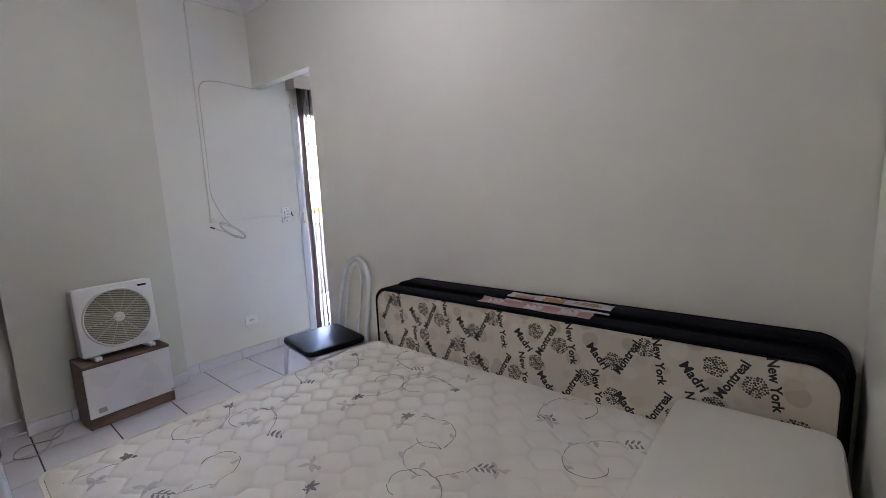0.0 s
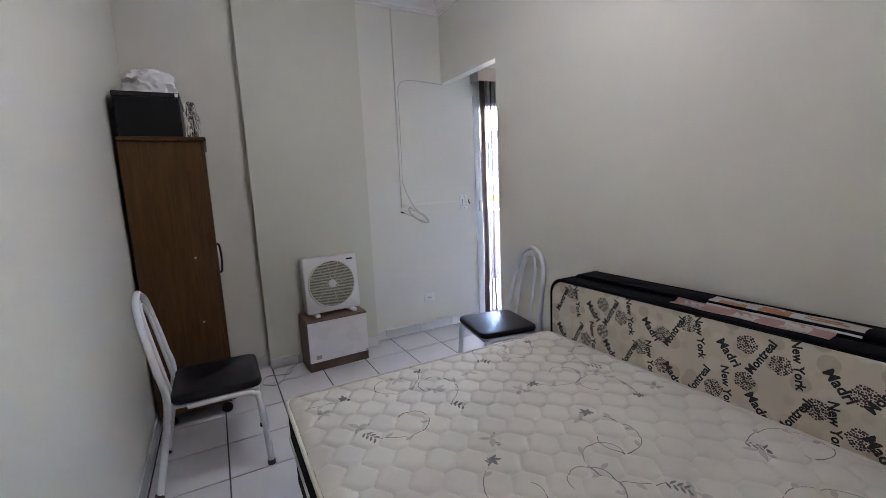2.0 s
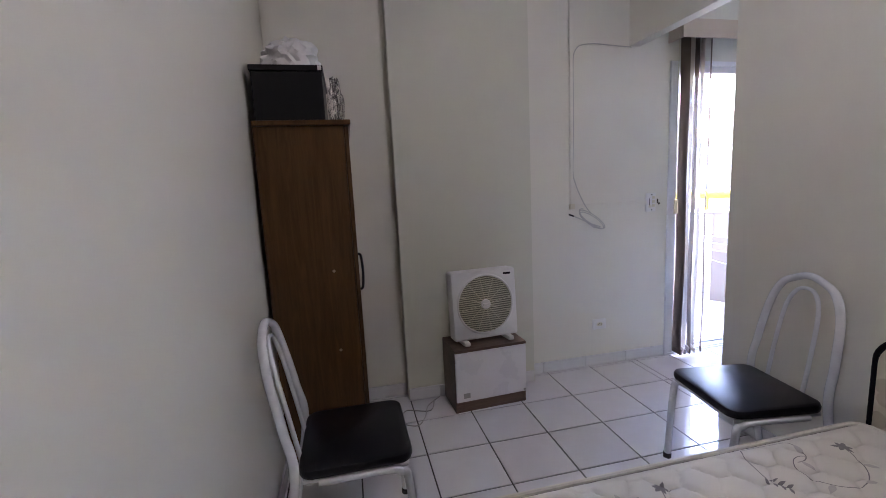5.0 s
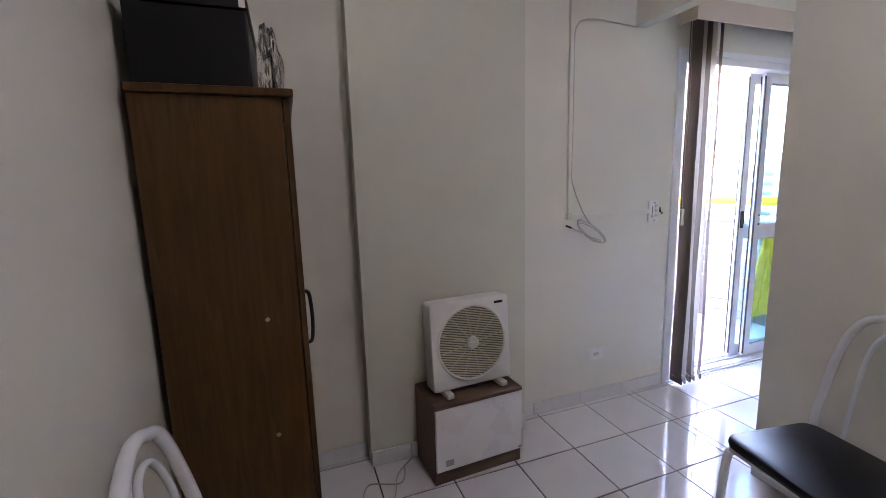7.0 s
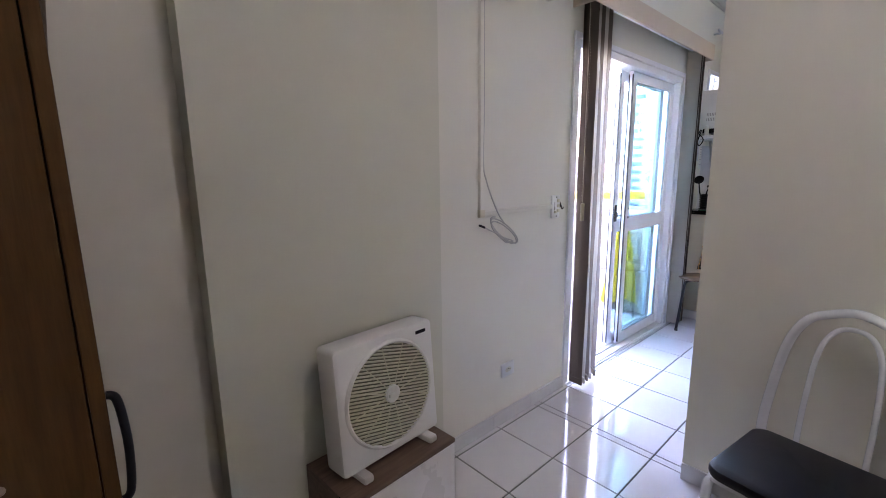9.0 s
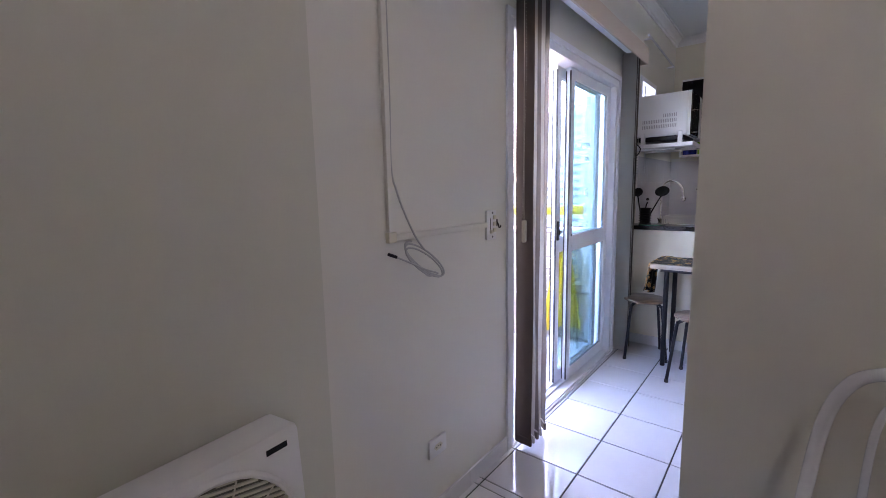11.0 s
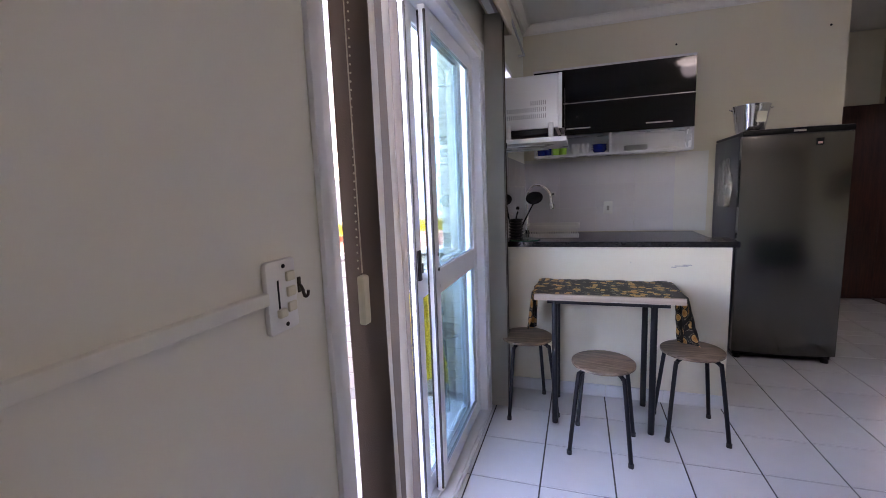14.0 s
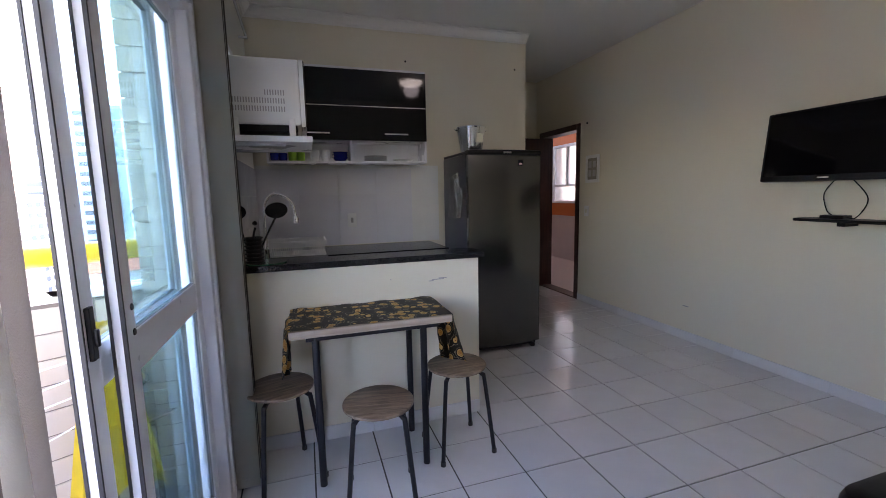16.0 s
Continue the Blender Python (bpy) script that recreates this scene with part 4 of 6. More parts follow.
# ---- chairs ----
def chair(m, label):
    """Steel tube chair: a hooped back that runs down into the rear legs, front legs and a padded seat. It faces -y."""
    ob = thing("kitchen_chair", label, "chair", m @ Matrix.Diagonal((1, 1, 0.935, 1)), group="bedroom chairs")
    part("seat", slab(bmesh.new(), rounded(-0.20, 0.20, -0.215, 0.165, 0.05), 0.435, 0.475, 0.014), BLACK_VINYL, ob, "black vinyl seat pad", smooth=True)
    part("seat_frame", boxes((-0.185, 0.185, -0.20, 0.155, 0.415, 0.4345), bevel=0.006), WHITE_TUBE, ob)
    hoop = [(-0.19, 0.25, 0.0), (-0.188, 0.175, 0.43), (-0.180, 0.195, 0.62), (-0.160, 0.225, 0.80), (-0.120, 0.24, 0.90), (-0.06, 0.247, 0.938), (0, 0.249, 0.955)]
    hoop += [(-x, y, z) for x, y, z in hoop[-2::-1]]
    part("back_hoop", tube(bmesh.new(), curve_points(hoop, 8), 0.0155, 12), WHITE_TUBE, ob, smooth=True)
    inner = [(-0.085, 0.160, 0.425), (-0.085, 0.190, 0.62), (-0.075, 0.220, 0.80), (-0.045, 0.235, 0.880), (0, 0.24, 0.90)]
    inner += [(-x, y, z) for x, y, z in inner[-2::-1]]
    part("back_rod", tube(bmesh.new(), curve_points(inner, 7), 0.0085, 10), WHITE_TUBE, ob, smooth=True)
    for s in (-1, 1):
        part("leg", tube(bmesh.new(), curve_points([(s * 0.185, 0.10, 0.418), (s * 0.188, -0.12, 0.418), (s * 0.190, -0.17, 0.405), (s * 0.192, -0.195, 0.36), (s * 0.195, -0.215, 0.015)], 7), 0.0145, 12), WHITE_TUBE, ob, smooth=True)
        for y in (-0.215, 0.25):
            part("rubber_foot", lathe(bmesh.new(), [(0, 0), (0.018, 0), (0.018, 0.022), (0.012, 0.026), (0, 0.026)], 12, (s * (0.195 if y < 0 else 0.19), y, 0)), RUBBER, ob)
    return ob


chair(pose(-1.955, 1.590, 0, 0, 0, -9), "white steel tube chair with black seat beside the bed")
chair(pose(-2.105, -0.050, 0, 0, 0, 180), "white steel tube chair with black seat against the bare wall")

# ---- wardrobe ----
WX0, WX1, WY0, WY1, WZ = -3.19, -2.540, -0.350, 0.042, 1.638
wardrobe = thing("wardrobe", "narrow dark brown laminate wardrobe on castors", "wardrobe")
part("side_panel", boxes((WX1 - 0.018, WX1, WY0, WY1 - 0.02, 0.085, WZ - 0.022), bevel=0.001), BROWN, wardrobe)
part("side_panel", boxes((WX0, WX0 + 0.018, WY0, WY1 - 0.02, 0.085, WZ - 0.022), bevel=0.001), BROWN, wardrobe)
part("back_panel", boxes((WX0 + 0.018, WX1 - 0.018, WY0, WY0 + 0.006, 0.085, WZ - 0.022)), BROWN, wardrobe)
part("bottom_panel", boxes((WX0 + 0.018, WX1 - 0.018, WY0 + 0.006, WY1 - 0.02, 0.085, 0.11)), BROWN, wardrobe)
part("top_board", boxes((WX0 - 0.005, WX1 + 0.018, WY0, WY1 + 0.012, WZ - 0.022, WZ), bevel=0.004), BROWN, wardrobe)
door = part("door", boxes((WX0 + 0.002, WX1 - 0.002, WY1 - 0.018, WY1, 0.09, WZ - 0.026), bevel=0.002), BROWN, wardrobe)
hx = WX1 - 0.045
part("handle", tube(bmesh.new(), curve_points([(hx, WY1, 0.87), (hx, WY1 + 0.012, 0.88), (hx, WY1 + 0.017, 0.93), (hx, WY1 + 0.017, 0.98), (hx, WY1 + 0.012, 1.03), (hx, WY1, 1.04)]), 0.006, 10), BLACK_TUBE, door, "dark bow handle", smooth=True)
for z in (0.975, 0.60):
    part("screw_cap", turned(lathe(bmesh.new(), [(0, 0.002), (0.006, 0.0015), (0.007, 0), (0, 0)], 12), pose(WX1, -0.07, z, 0, 90, 0)), EDGE_WOOD, wardrobe)
for x in (WX0 + 0.06, WX1 - 0.05):
    for y in (WY0 + 0.05, WY1 - 0.05):
        c = part("castor", turned(lathe(bmesh.new(), [(0, -0.011), (0.026, -0.011), (0.031, -0.006), (0.031, 0.006), (0.026, 0.011), (0, 0.011)], 18), pose(x, y, 0.031, 0, 90, 0)), BLACK_PLASTIC, wardrobe, smooth=True)
        part("castor_fork", boxes((x - 0.018, x + 0.018, y - 0.016, y + 0.010, 0.055, 0.085), bevel=0.004), BLACK_PLASTIC, c)

carton = thing("black_box", "black cardboard box on top of the wardrobe", "box")
part("body", boxes((-2.99, -2.553, -0.338, -0.050, WZ + 0.001, WZ + 0.205), bevel=0.004), BLACK_PLASTIC, carton)
part("lid", boxes((-2.996, -2.547, -0.344, -0.044, WZ + 0.205, WZ + 0.23), bevel=0.004), BLACK_PLASTIC, carton)
part("corner_sticker", boxes((-2.5468, -2.546, -0.066, -0.050, WZ + 0.208, WZ + 0.227)), PAPER, carton)


def crumpled(name, label, mat, centre, size, seed, squash=1.0):
    """A soft crumpled lump of film."""
    ob = thing(name, label, "plastic bag")
    bm = bmesh.new()
    bmesh.ops.create_icosphere(bm, subdivisions=4, radius=1.0)
    for v in bm.verts:
        n = noise.noise(v.co * 1.7 + Vector((seed, 0, 0))) * 0.35 + noise.noise(v.co * 4.5 + Vector((0, seed, 0))) * 0.18 + noise.noise(v.co * 11) * 0.06
        v.co *= 1 + n
        if v.co.z < -0.55:
            v.co.z = -0.55
        v.co = Vector((v.co.x * size[0], v.co.y * size[1], (v.co.z + 0.55) * size[2])) + Vector(centre)
    part("film", bm, mat, ob, smooth=True)
    return ob


crumpled("plastic_bag", "crumpled white plastic bag on the black box", BAG_WHITE, (-2.74, -0.19, WZ + 0.2305), (0.17, 0.13, 0.09), 3)
crumpled("plastic_bag", "clear crumpled film bag beside the box", BAG, (-2.70, -0.002, WZ + 0.001), (0.12, 0.036, 0.14), 9)

# ---- bedside cabinet and fan ----
cabinet = thing("bedside_cabinet", "small brown laminate cabinet with a white door", "cabinet", pose(-2.985, 0.762, 0, 0, 0, 3))
CW, CD, CH = 0.225, 0.13, 0.39
part("side_panel", boxes((-CD, CD - 0.016, -CW, -CW + 0.016, 0, CH - 0.016), bevel=0.001), BROWN_CAB, cabinet)
part("side_panel", boxes((-CD, CD - 0.016, CW - 0.016, CW, 0, CH - 0.016), bevel=0.001), BROWN_CAB, cabinet)
part("top", boxes((-CD, CD + 0.001, -CW, CW, CH - 0.016, CH), bevel=0.001), BROWN_CAB, cabinet)
part("plinth", boxes((CD - 0.034, CD - 0.018, -CW + 0.016, CW - 0.016, 0, 0.072), bevel=0.001), BROWN_CAB, cabinet)
part("bottom", boxes((-CD, CD - 0.034, -CW + 0.016, CW - 0.016, 0.056, 0.072)), BROWN_CAB, cabinet)
part("back_panel", boxes((-CD, -CD + 0.004, -CW + 0.016, CW - 0.016, 0.072, CH - 0.016)), BROWN_CAB, cabinet)
door = part("door", boxes((CD - 0.015, CD + 0.001, -CW + 0.003, CW - 0.003, 0.074, CH - 0.018), bevel=0.001), WHITE_LACQUER, cabinet, "white laminate door")
part("sticker", boxes((CD + 0.001, CD + 0.0016, -CW + 0.045, -CW + 0.085, 0.095, 0.125)), GREY_CERAMIC, door)
part("sticker", boxes((CD + 0.001, CD + 0.0016, CW - 0.022, CW - 0.006, 0.080, 0.092)), GREY_CERAMIC, door)

fan = thing("box_fan", "white plastic box fan with a round yellowed grille", "fan", pose(-2.965, 0.768, CH, 0, -4, 4))
FW = 0.205
shell = slab(bmesh.new(), rounded(-FW, FW, 0.025, 0.437, 0.018), -0.055, 0.045, 0.012)
turned(shell, Matrix(((0, 0, 1, 0), (1, 0, 0, 0), (0, 1, 0, 0), (0, 0, 0, 1))))
bmesh.ops.recalc_face_normals(shell, faces=shell.faces)
part("housing", shell, WHITE_PLASTIC, fan, smooth=True)
FC = 0.233
ringm = Matrix.Translation((0.045, 0, FC)) @ pose(0, 0, 0, 0, 90, 0)
# Flat dark disc on the housing; shade behind the slats is in its colour.
part("shade_disc", turned(lathe(bmesh.new(), [(0, 0.0012), (0.173, 0.0012), (0.173, 0.0002), (0, 0.0002)], 48), ringm), FAN_SHADE, fan)
part("grille_rim", turned(lathe(bmesh.new(), [(0.168, 0), (0.170, 0.008), (0.175, 0.010), (0.180, 0.006), (0.182, 0)], 48), ringm), WHITE_PLASTIC, fan, smooth=True)
grille = bmesh.new()
for k in range(-15, 16):
    u = k * 0.0112
    half = math.sqrt(max(0, 0.169 ** 2 - u * u))
    a, b = Vector((0, -half, u)), Vector((0, half, u))
    bar = boxes((0.0015, 0.0075, -half, half, u - 0.0022, u + 0.0022))
    me_tmp = bpy.data.meshes.new("tmp")
    turned(bar, Matrix.Translation((0.045, 0, FC)) @ pose(0, 0, 0, -14, 0, 0)).to_mesh(me_tmp)
    bar.free()
    grille.from_mesh(me_tmp)
    bpy.data.meshes.remove(me_tmp)
part("grille_slats", grille, GRILLE, fan, "yellowed slatted grille")
for k in range(12):
    spoke = boxes((0.0080, 0.0092, 0.03, 0.168, -0.0016, 0.0016))
    part("spoke", turned(spoke, Matrix.Translation((0.045, 0, FC)) @ pose(0, 0, 0, 30 * k + 10, 0, 0)), GRILLE, fan)
part("hub", turned(lathe(bmesh.new(), [(0.030, 0), (0.030, 0.009), (0.026, 0.013), (0, 0.014)], 32), ringm), WHITE_PLASTIC, fan, smooth=True)
part("knob", turned(boxes((-0.008, 0.008, -0.022, 0.022, 0.013, 0.020), bevel=0.004), ringm), WHITE_PLASTIC, fan)
part("maker_mark", boxes((0.0452, 0.0458, 0.125, 0.172, 0.398, 0.410)), BLACK_PLASTIC, fan)
for s in (-1, 1):
    part("foot", boxes((-0.055, 0.085, s * 0.14 - 0.018, s * 0.14 + 0.018, 0.001, 0.026), bevel=0.007), WHITE_PLASTIC, fan)
cord = thing("power_cord", "thin grey power cord lying on the floor", "cable")
part("lead", tube(bmesh.new(), curve_points([(-3.09, 0.49, 0.004), (-3.0, 0.40, 0.004), (-2.88, 0.36, 0.004), (-2.80, 0.30, 0.004), (-2.86, 0.22, 0.004), (-2.98, 0.26, 0.004), (-2.94, 0.40, 0.004), (-3.06, 0.45, 0.004)], 8), 0.003, 6), GREY_CERAMIC, cord, smooth=True)

# ---- kitchen: breakfast bar ----
BAR0, BAR_END = 4.20, -1.875
bar = part("wall_breakfast_bar", boxes((WEST, BAR_END, BAR0, BAR0 + 0.12, 0, 0.955)), PAINT_LIVING)
tagged(bar, "cream half height breakfast bar wall with small scuffs", "half wall", kind="structure")
top = thing("bar_worktop", "polished black granite bar top", "worktop")
part("slab", boxes((WEST, BAR_END + 0.03, BAR0 - 0.025, BAR0 + 0.19, 0.956, 0.990), bevel=0.004), GRANITE, top)
scuff = thing("wall_scuff", "grey scuff marks on the breakfast bar", "stain")
for x, z, w in ((-2.16, 0.842, 0.07), (-2.12, 0.848, 0.05), (-2.18, 0.835, 0.03), (-2.40, 0.86, 0.006)):
    part("mark", slab(bmesh.new(), rounded(x, x + w, z, z + 0.005, 0.002, 3), 0, 0.0008), GREY_CERAMIC, scuff).matrix_local = Matrix(((1, 0, 0, 0), (0, 0, -1, BAR0 - 0.0001), (0, 1, 0, 0), (0, 0, 0, 1)))
base = thing("sink_unit", "white kitchen sink unit with a dark granite top", "sink unit")
part("body", boxes((WEST + 0.002, -2.70, 4.62, 5.17, 0.0, 0.86), (WEST + 0.002, -1.75, 5.20, NORTH - 0.002, 0.0, 0.86), bevel=0.003), WHITE_LACQUER, base)
part("worktop", boxes((WEST + 0.001, -2.68, 4.56, 5.18, 0.861, 0.891), (WEST + 0.001, -1.72, 5.181, NORTH - 0.001, 0.861, 0.891), bevel=0.003), GRANITE, base)
tap = thing("kitchen_tap", "chrome swan neck kitchen tap", "tap", pose(-3.06, 4.70, 0.892))
part("base", lathe(bmesh.new(), [(0, 0), (0.026, 0), (0.024, 0.02), (0.016, 0.03), (0.014, 0.12), (0, 0.12)], 20), STEEL, tap, smooth=True)
part("spout", tube(bmesh.new(), curve_points([(0, 0, 0.10), (0.0, 0, 0.34), (0.014, 0, 0.415), (0.06, 0, 0.455), (0.12, 0, 0.44), (0.165, 0, 0.39), (0.178, 0, 0.31)], 8), 0.0095, 12), CHROME, tap, smooth=True)
part("lever", tube(bmesh.new(), [(0.0, -0.02, 0.10), (0.0, -0.075, 0.125)], 0.006, 8), STEEL, tap)
part("filter_bulb", lathe(bmesh.new(), [(0, -0.03), (0.016, -0.025), (0.02, 0), (0.012, 0.02), (0, 0.02)], 16, (0.178, 0, 0.30)), CHROME, tap, smooth=True)

holder = thing("utensil_holder", "dark wire utensil holder with black ladles on the bar", "utensil holder", pose(-3.085, 4.28, 0.991))
bm = bmesh.new()
for k in range(7):
    tube(bm, [(0.042 * math.cos(a * math.tau / 24), 0.042 * math.sin(a * math.tau / 24), 0.006 + k * 0.019) for a in range(24)], 0.0045, 6, True)
part("wire_rings", bm, BLACK_TUBE, holder, smooth=True)
part("cup", lathe(bmesh.new(), [(0, 0.002), (0.036, 0.002), (0.038, 0.122), (0.034, 0.122), (0.033, 0.008), (0, 0.008)], 24), BLACK_PLASTIC, holder, smooth=True)
for bx, tx, ty, tz, flat in ((-0.012, -0.060, 0.0, 0.245, 0.038), (0.012, 0.115, 0.0, 0.250, 0.044), (0.0, 0.012, 0.01, 0.19, 0.012)):
    u = part("utensil", tube(bmesh.new(), curve_points([(bx, 0, 0.02), ((bx + tx) / 2 - 0.006, ty / 2, 0.12), (tx, ty, tz - 0.02)]), 0.005, 8), BLACK_PLASTIC, holder, "black nylon kitchen utensil", smooth=True)
    head = lathe(bmesh.new(), [(0, -0.012), (flat * 0.6, -0.009), (flat, 0.004), (flat * 0.9, 0.005), (flat * 0.5, -0.004), (0, -0.006)], 20)
    part("bowl", turned(head, Matrix.Translation((tx, ty, tz)) @ pose(0, 0, 0, 68, 0, 0 if tx < 0 else -15) @ Matrix.Diagonal((1.0 if tx < 0.05 else 1.25, 0.95, 1, 1))), BLACK_PLASTIC, u, smooth=True)
mat_disc = thing("table_mat", "round green glass mat on the bar", "mat", pose(-3.03, 4.275, 0.9905))
part("disc", lathe(bmesh.new(), [(0, 0), (0.098, 0), (0.10, 0.003), (0.098, 0.006), (0, 0.006)], 40), material("green glass", (0.05, 0.16, 0.10), 0.15), mat_disc, smooth=True)
holder.location.z += 0.006
holder.scale = (1.05, 1.05, 1.05)

rack = thing("dish_rack", "white plastic dish rack by the sink", "dish rack", pose(-2.91, 5.34, 0.892))
bm = boxes((-0.22, 0.22, -0.14, 0.14, 0.0, 0.012), (-0.225, 0.225, -0.147, -0.139, 0.085, 0.112), (-0.225, 0.225, 0.139, 0.147, 0.085, 0.112), (-0.225, -0.217, -0.139, 0.139, 0.085, 0.112), (0.217, 0.225, -0.139, 0.139, 0.085, 0.112), bevel=0.002)
for k in range(29):
    x = -0.21 + k * 0.015
    box(bm, x - 0.003, x + 0.003, -0.146, -0.140, 0.0, 0.09)
    box(bm, x - 0.003, x + 0.003, 0.140, 0.146, 0.0, 0.09)
part("basket", bm, WHITE_PLASTIC, rack)

# ---- wall cupboard ----
KX0, KX1, KY0, KY1 = -3.085, -1.79, 5.53, NORTH
unit = thing("wall_cupboard", "white kitchen wall cupboard with black gloss flap doors and open shelf", "cupboard")
part("top", boxes((KX0, KX1, KY0, KY1 - 0.001, 2.335, 2.355), bevel=0.001), WHITE_LACQUER, unit)
part("side", boxes((KX0, KX0 + 0.018, KY0, KY1 - 0.001, 1.612, 2.335), bevel=0.001), WHITE_LACQUER, unit)
part("side", boxes((KX1 - 0.018, KX1, KY0, KY1 - 0.001, 1.612, 2.335), bevel=0.001), WHITE_LACQUER, unit)
part("bottom", boxes((KX0, KX1, KY0, KY1 - 0.001, 1.594, 1.612), bevel=0.001), WHITE_LACQUER, unit)
part("shelf", boxes((KX0 + 0.018, KX1 - 0.018, KY0 + 0.02, KY1 - 0.01, 1.772, 1.788), bevel=0.001), WHITE_LACQUER, unit)
part("divider", boxes((-2.440, -2.424, KY0 + 0.002, KY1 - 0.01, 1.612, 1.772), bevel=0.001), WHITE_LACQUER, unit)
part("back_panel", boxes((KX0 + 0.018, KX1 - 0.018, KY1 - 0.010, KY1 - 0.004, 1.612, 2.335)), WHITE_LACQUER, unit)
part("flap_door", boxes((KX0 + 0.004, KX1 - 0.004, KY0 - 0.018, KY0 - 0.001, 2.052, 2.333), bevel=0.0012), BLACK_GLOSS, unit, "black high gloss door")
low = part("flap_door", boxes((KX0 + 0.004, KX1 - 0.004, KY0 - 0.018, KY0 - 0.001, 1.776, 2.044), bevel=0.0012), BLACK_GLOSS, unit, "black high gloss door")
for c in (-2.70, -2.06):
    part("handle", boxes((c - 0.10, c + 0.10, KY0 - 0.040, KY0 - 0.034, 1.822, 1.834), (c - 0.09, c - 0.08, KY0 - 0.034, KY0 - 0.018, 1.824, 1.832), (c + 0.08, c + 0.09, KY0 - 0.034, KY0 - 0.018, 1.824, 1.832), bevel=0.001), CHROME, low, "brushed bar handle")
part("edge_strip", boxes((KX0 + 0.004, KX1 - 0.004, KY0 - 0.017, KY0 - 0.004, 2.0445, 2.0515)), CHROME, unit)
SZ = 1.6125


def cup(name, label, x, y, r, h, mat, handle=False):
    ob = thing(name, label, "crockery", pose(x, y, SZ))
    part("body", lathe(bmesh.new(), [(0, 0), (r * 0.85, 0), (r, h), (r - 0.003, h), (r * 0.82, 0.004), (0, 0.004)], 24), mat, ob, smooth=True)
    if handle:
        part("handle", tube(bmesh.new(), curve_points([(r * 0.9, 0, h * 0.8), (r + 0.025, 0, h * 0.75), (r + 0.025, 0, h * 0.3), (r * 0.88, 0, h * 0.2)], 5), 0.004, 8), mat, ob, smooth=True)
    return ob


for x, y in ((-3.03, 5.58), (-3.025, 5.66), (-2.965, 5.60)):
    cup("blue_glass", "cobalt blue drinking glass on the open shelf", x, y, 0.034, 0.105, BLUE_GLASS)
for x, y in ((-2.895, 5.57), (-2.86, 5.65), (-2.83, 5.575)):
    cup("green_cup", "lime green plastic cup on the open shelf", x, y, 0.034, 0.12, GREEN_PLASTIC)
for x, y in ((-2.725, 5.57), (-2.64, 5.575)):
    cup("white_mug", "white mug on the open shelf", x, y, 0.036, 0.085, WHITE_PLASTIC, True)
for k in range(3):
    bowl = thing("blue_bowl", "stacked cobalt blue glass bowl", "bowl", pose(-2.52, 5.60, SZ + k * 0.020), group="stack of blue bowls")
    part("body", lathe(bmesh.new(), [(0, 0), (0.04, 0), (0.068, 0.035), (0.065, 0.035), (0.038, 0.005), (0, 0.005)], 28), BLUE_GLASS, bowl, smooth=True)
for k in range(4):
    plate = thing("dinner_plate", "stacked grey dinner plate on the open shelf", "plate", pose(-2.22, 5.635, SZ + k * 0.010), group="stack of plates")
    part("body", lathe(bmesh.new(), [(0, 0), (0.06, 0), (0.098, 0.014), (0.096, 0.017), (0.058, 0.004), (0, 0.004)], 32), GREY_CERAMIC, plate, smooth=True)
tray = thing("white_tray", "shallow white dish on the open shelf", "dish", pose(-1.98, 5.63, SZ))
part("body", lathe(bmesh.new(), [(0, 0), (0.07, 0), (0.092, 0.018), (0.089, 0.018), (0.068, 0.004), (0, 0.004)], 28), WHITE_PLASTIC, tray, smooth=True)

# ---- microwave on its wall shelf ----
shelf = thing("microwave_shelf", "white metal wall shelf under the microwave", "shelf")
part("board", boxes((WEST + 0.001, -2.765, 4.24, 4.76, 1.603, 1.633), bevel=0.003), WHITE_LACQUER, shelf)
for y in (4.34, 4.66):
    part("bracket", boxes((WEST + 0.001, WEST + 0.012, y - 0.012, y + 0.012, 1.42, 1.6025), (WEST + 0.012, -2.90, y - 0.012, y + 0.012, 1.590, 1.6025), bevel=0.002), WHITE_TUBE, shelf)
oven = thing("microwave_oven", "white microwave oven with side vents", "microwave")
MX0, MX1, MY0, MY1, MZ0, MZ1 = -3.190, -2.815, 4.275, 4.735, 1.662, 2.015
part("casing", boxes((MX0, MX1, MY0, MY1, MZ0 + 0.030, MZ1), bevel=0.010), WHITE_PLASTIC, oven, smooth=True)
part("underside", boxes((MX0 + 0.03, MX1 - 0.02, MY0 + 0.012, MY1 - 0.012, MZ0 - 0.006, MZ0 + 0.031), bevel=0.004), BLACK_PLASTIC, oven, "dark base plate")
part("door", boxes((MX1 + 0.001, MX1 + 0.028, MY0, MY1 - 0.12, MZ0 + 0.022, MZ1 - 0.002), bevel=0.008), BLACK_GLOSS, oven)
part("door_rim", boxes((MX1 + 0.001, MX1 + 0.022, MY0 - 0.004, MY0 - 0.0005, MZ0 + 0.022, MZ1 - 0.002), bevel=0.001), WHITE_PLASTIC, oven)
part("control_panel", boxes((MX1 + 0.001, MX1 + 0.026, MY1 - 0.118, MY1, MZ0 + 0.022, MZ1), bevel=0.006), WHITE_PLASTIC, oven)
for row, (z, first, last) in enumerate(((1.755, 3, 23), (1.795, 3, 23), (1.835, 15, 23))):
    for k in range(first, last):
        part("vent_slot", boxes((MX0 + 0.020 + k * 0.0125, MX0 + 0.0255 + k * 0.0125, MY0 - 0.0008, MY0 + 0.004, z, z + 0.026)), GREY_CERAMIC, oven)
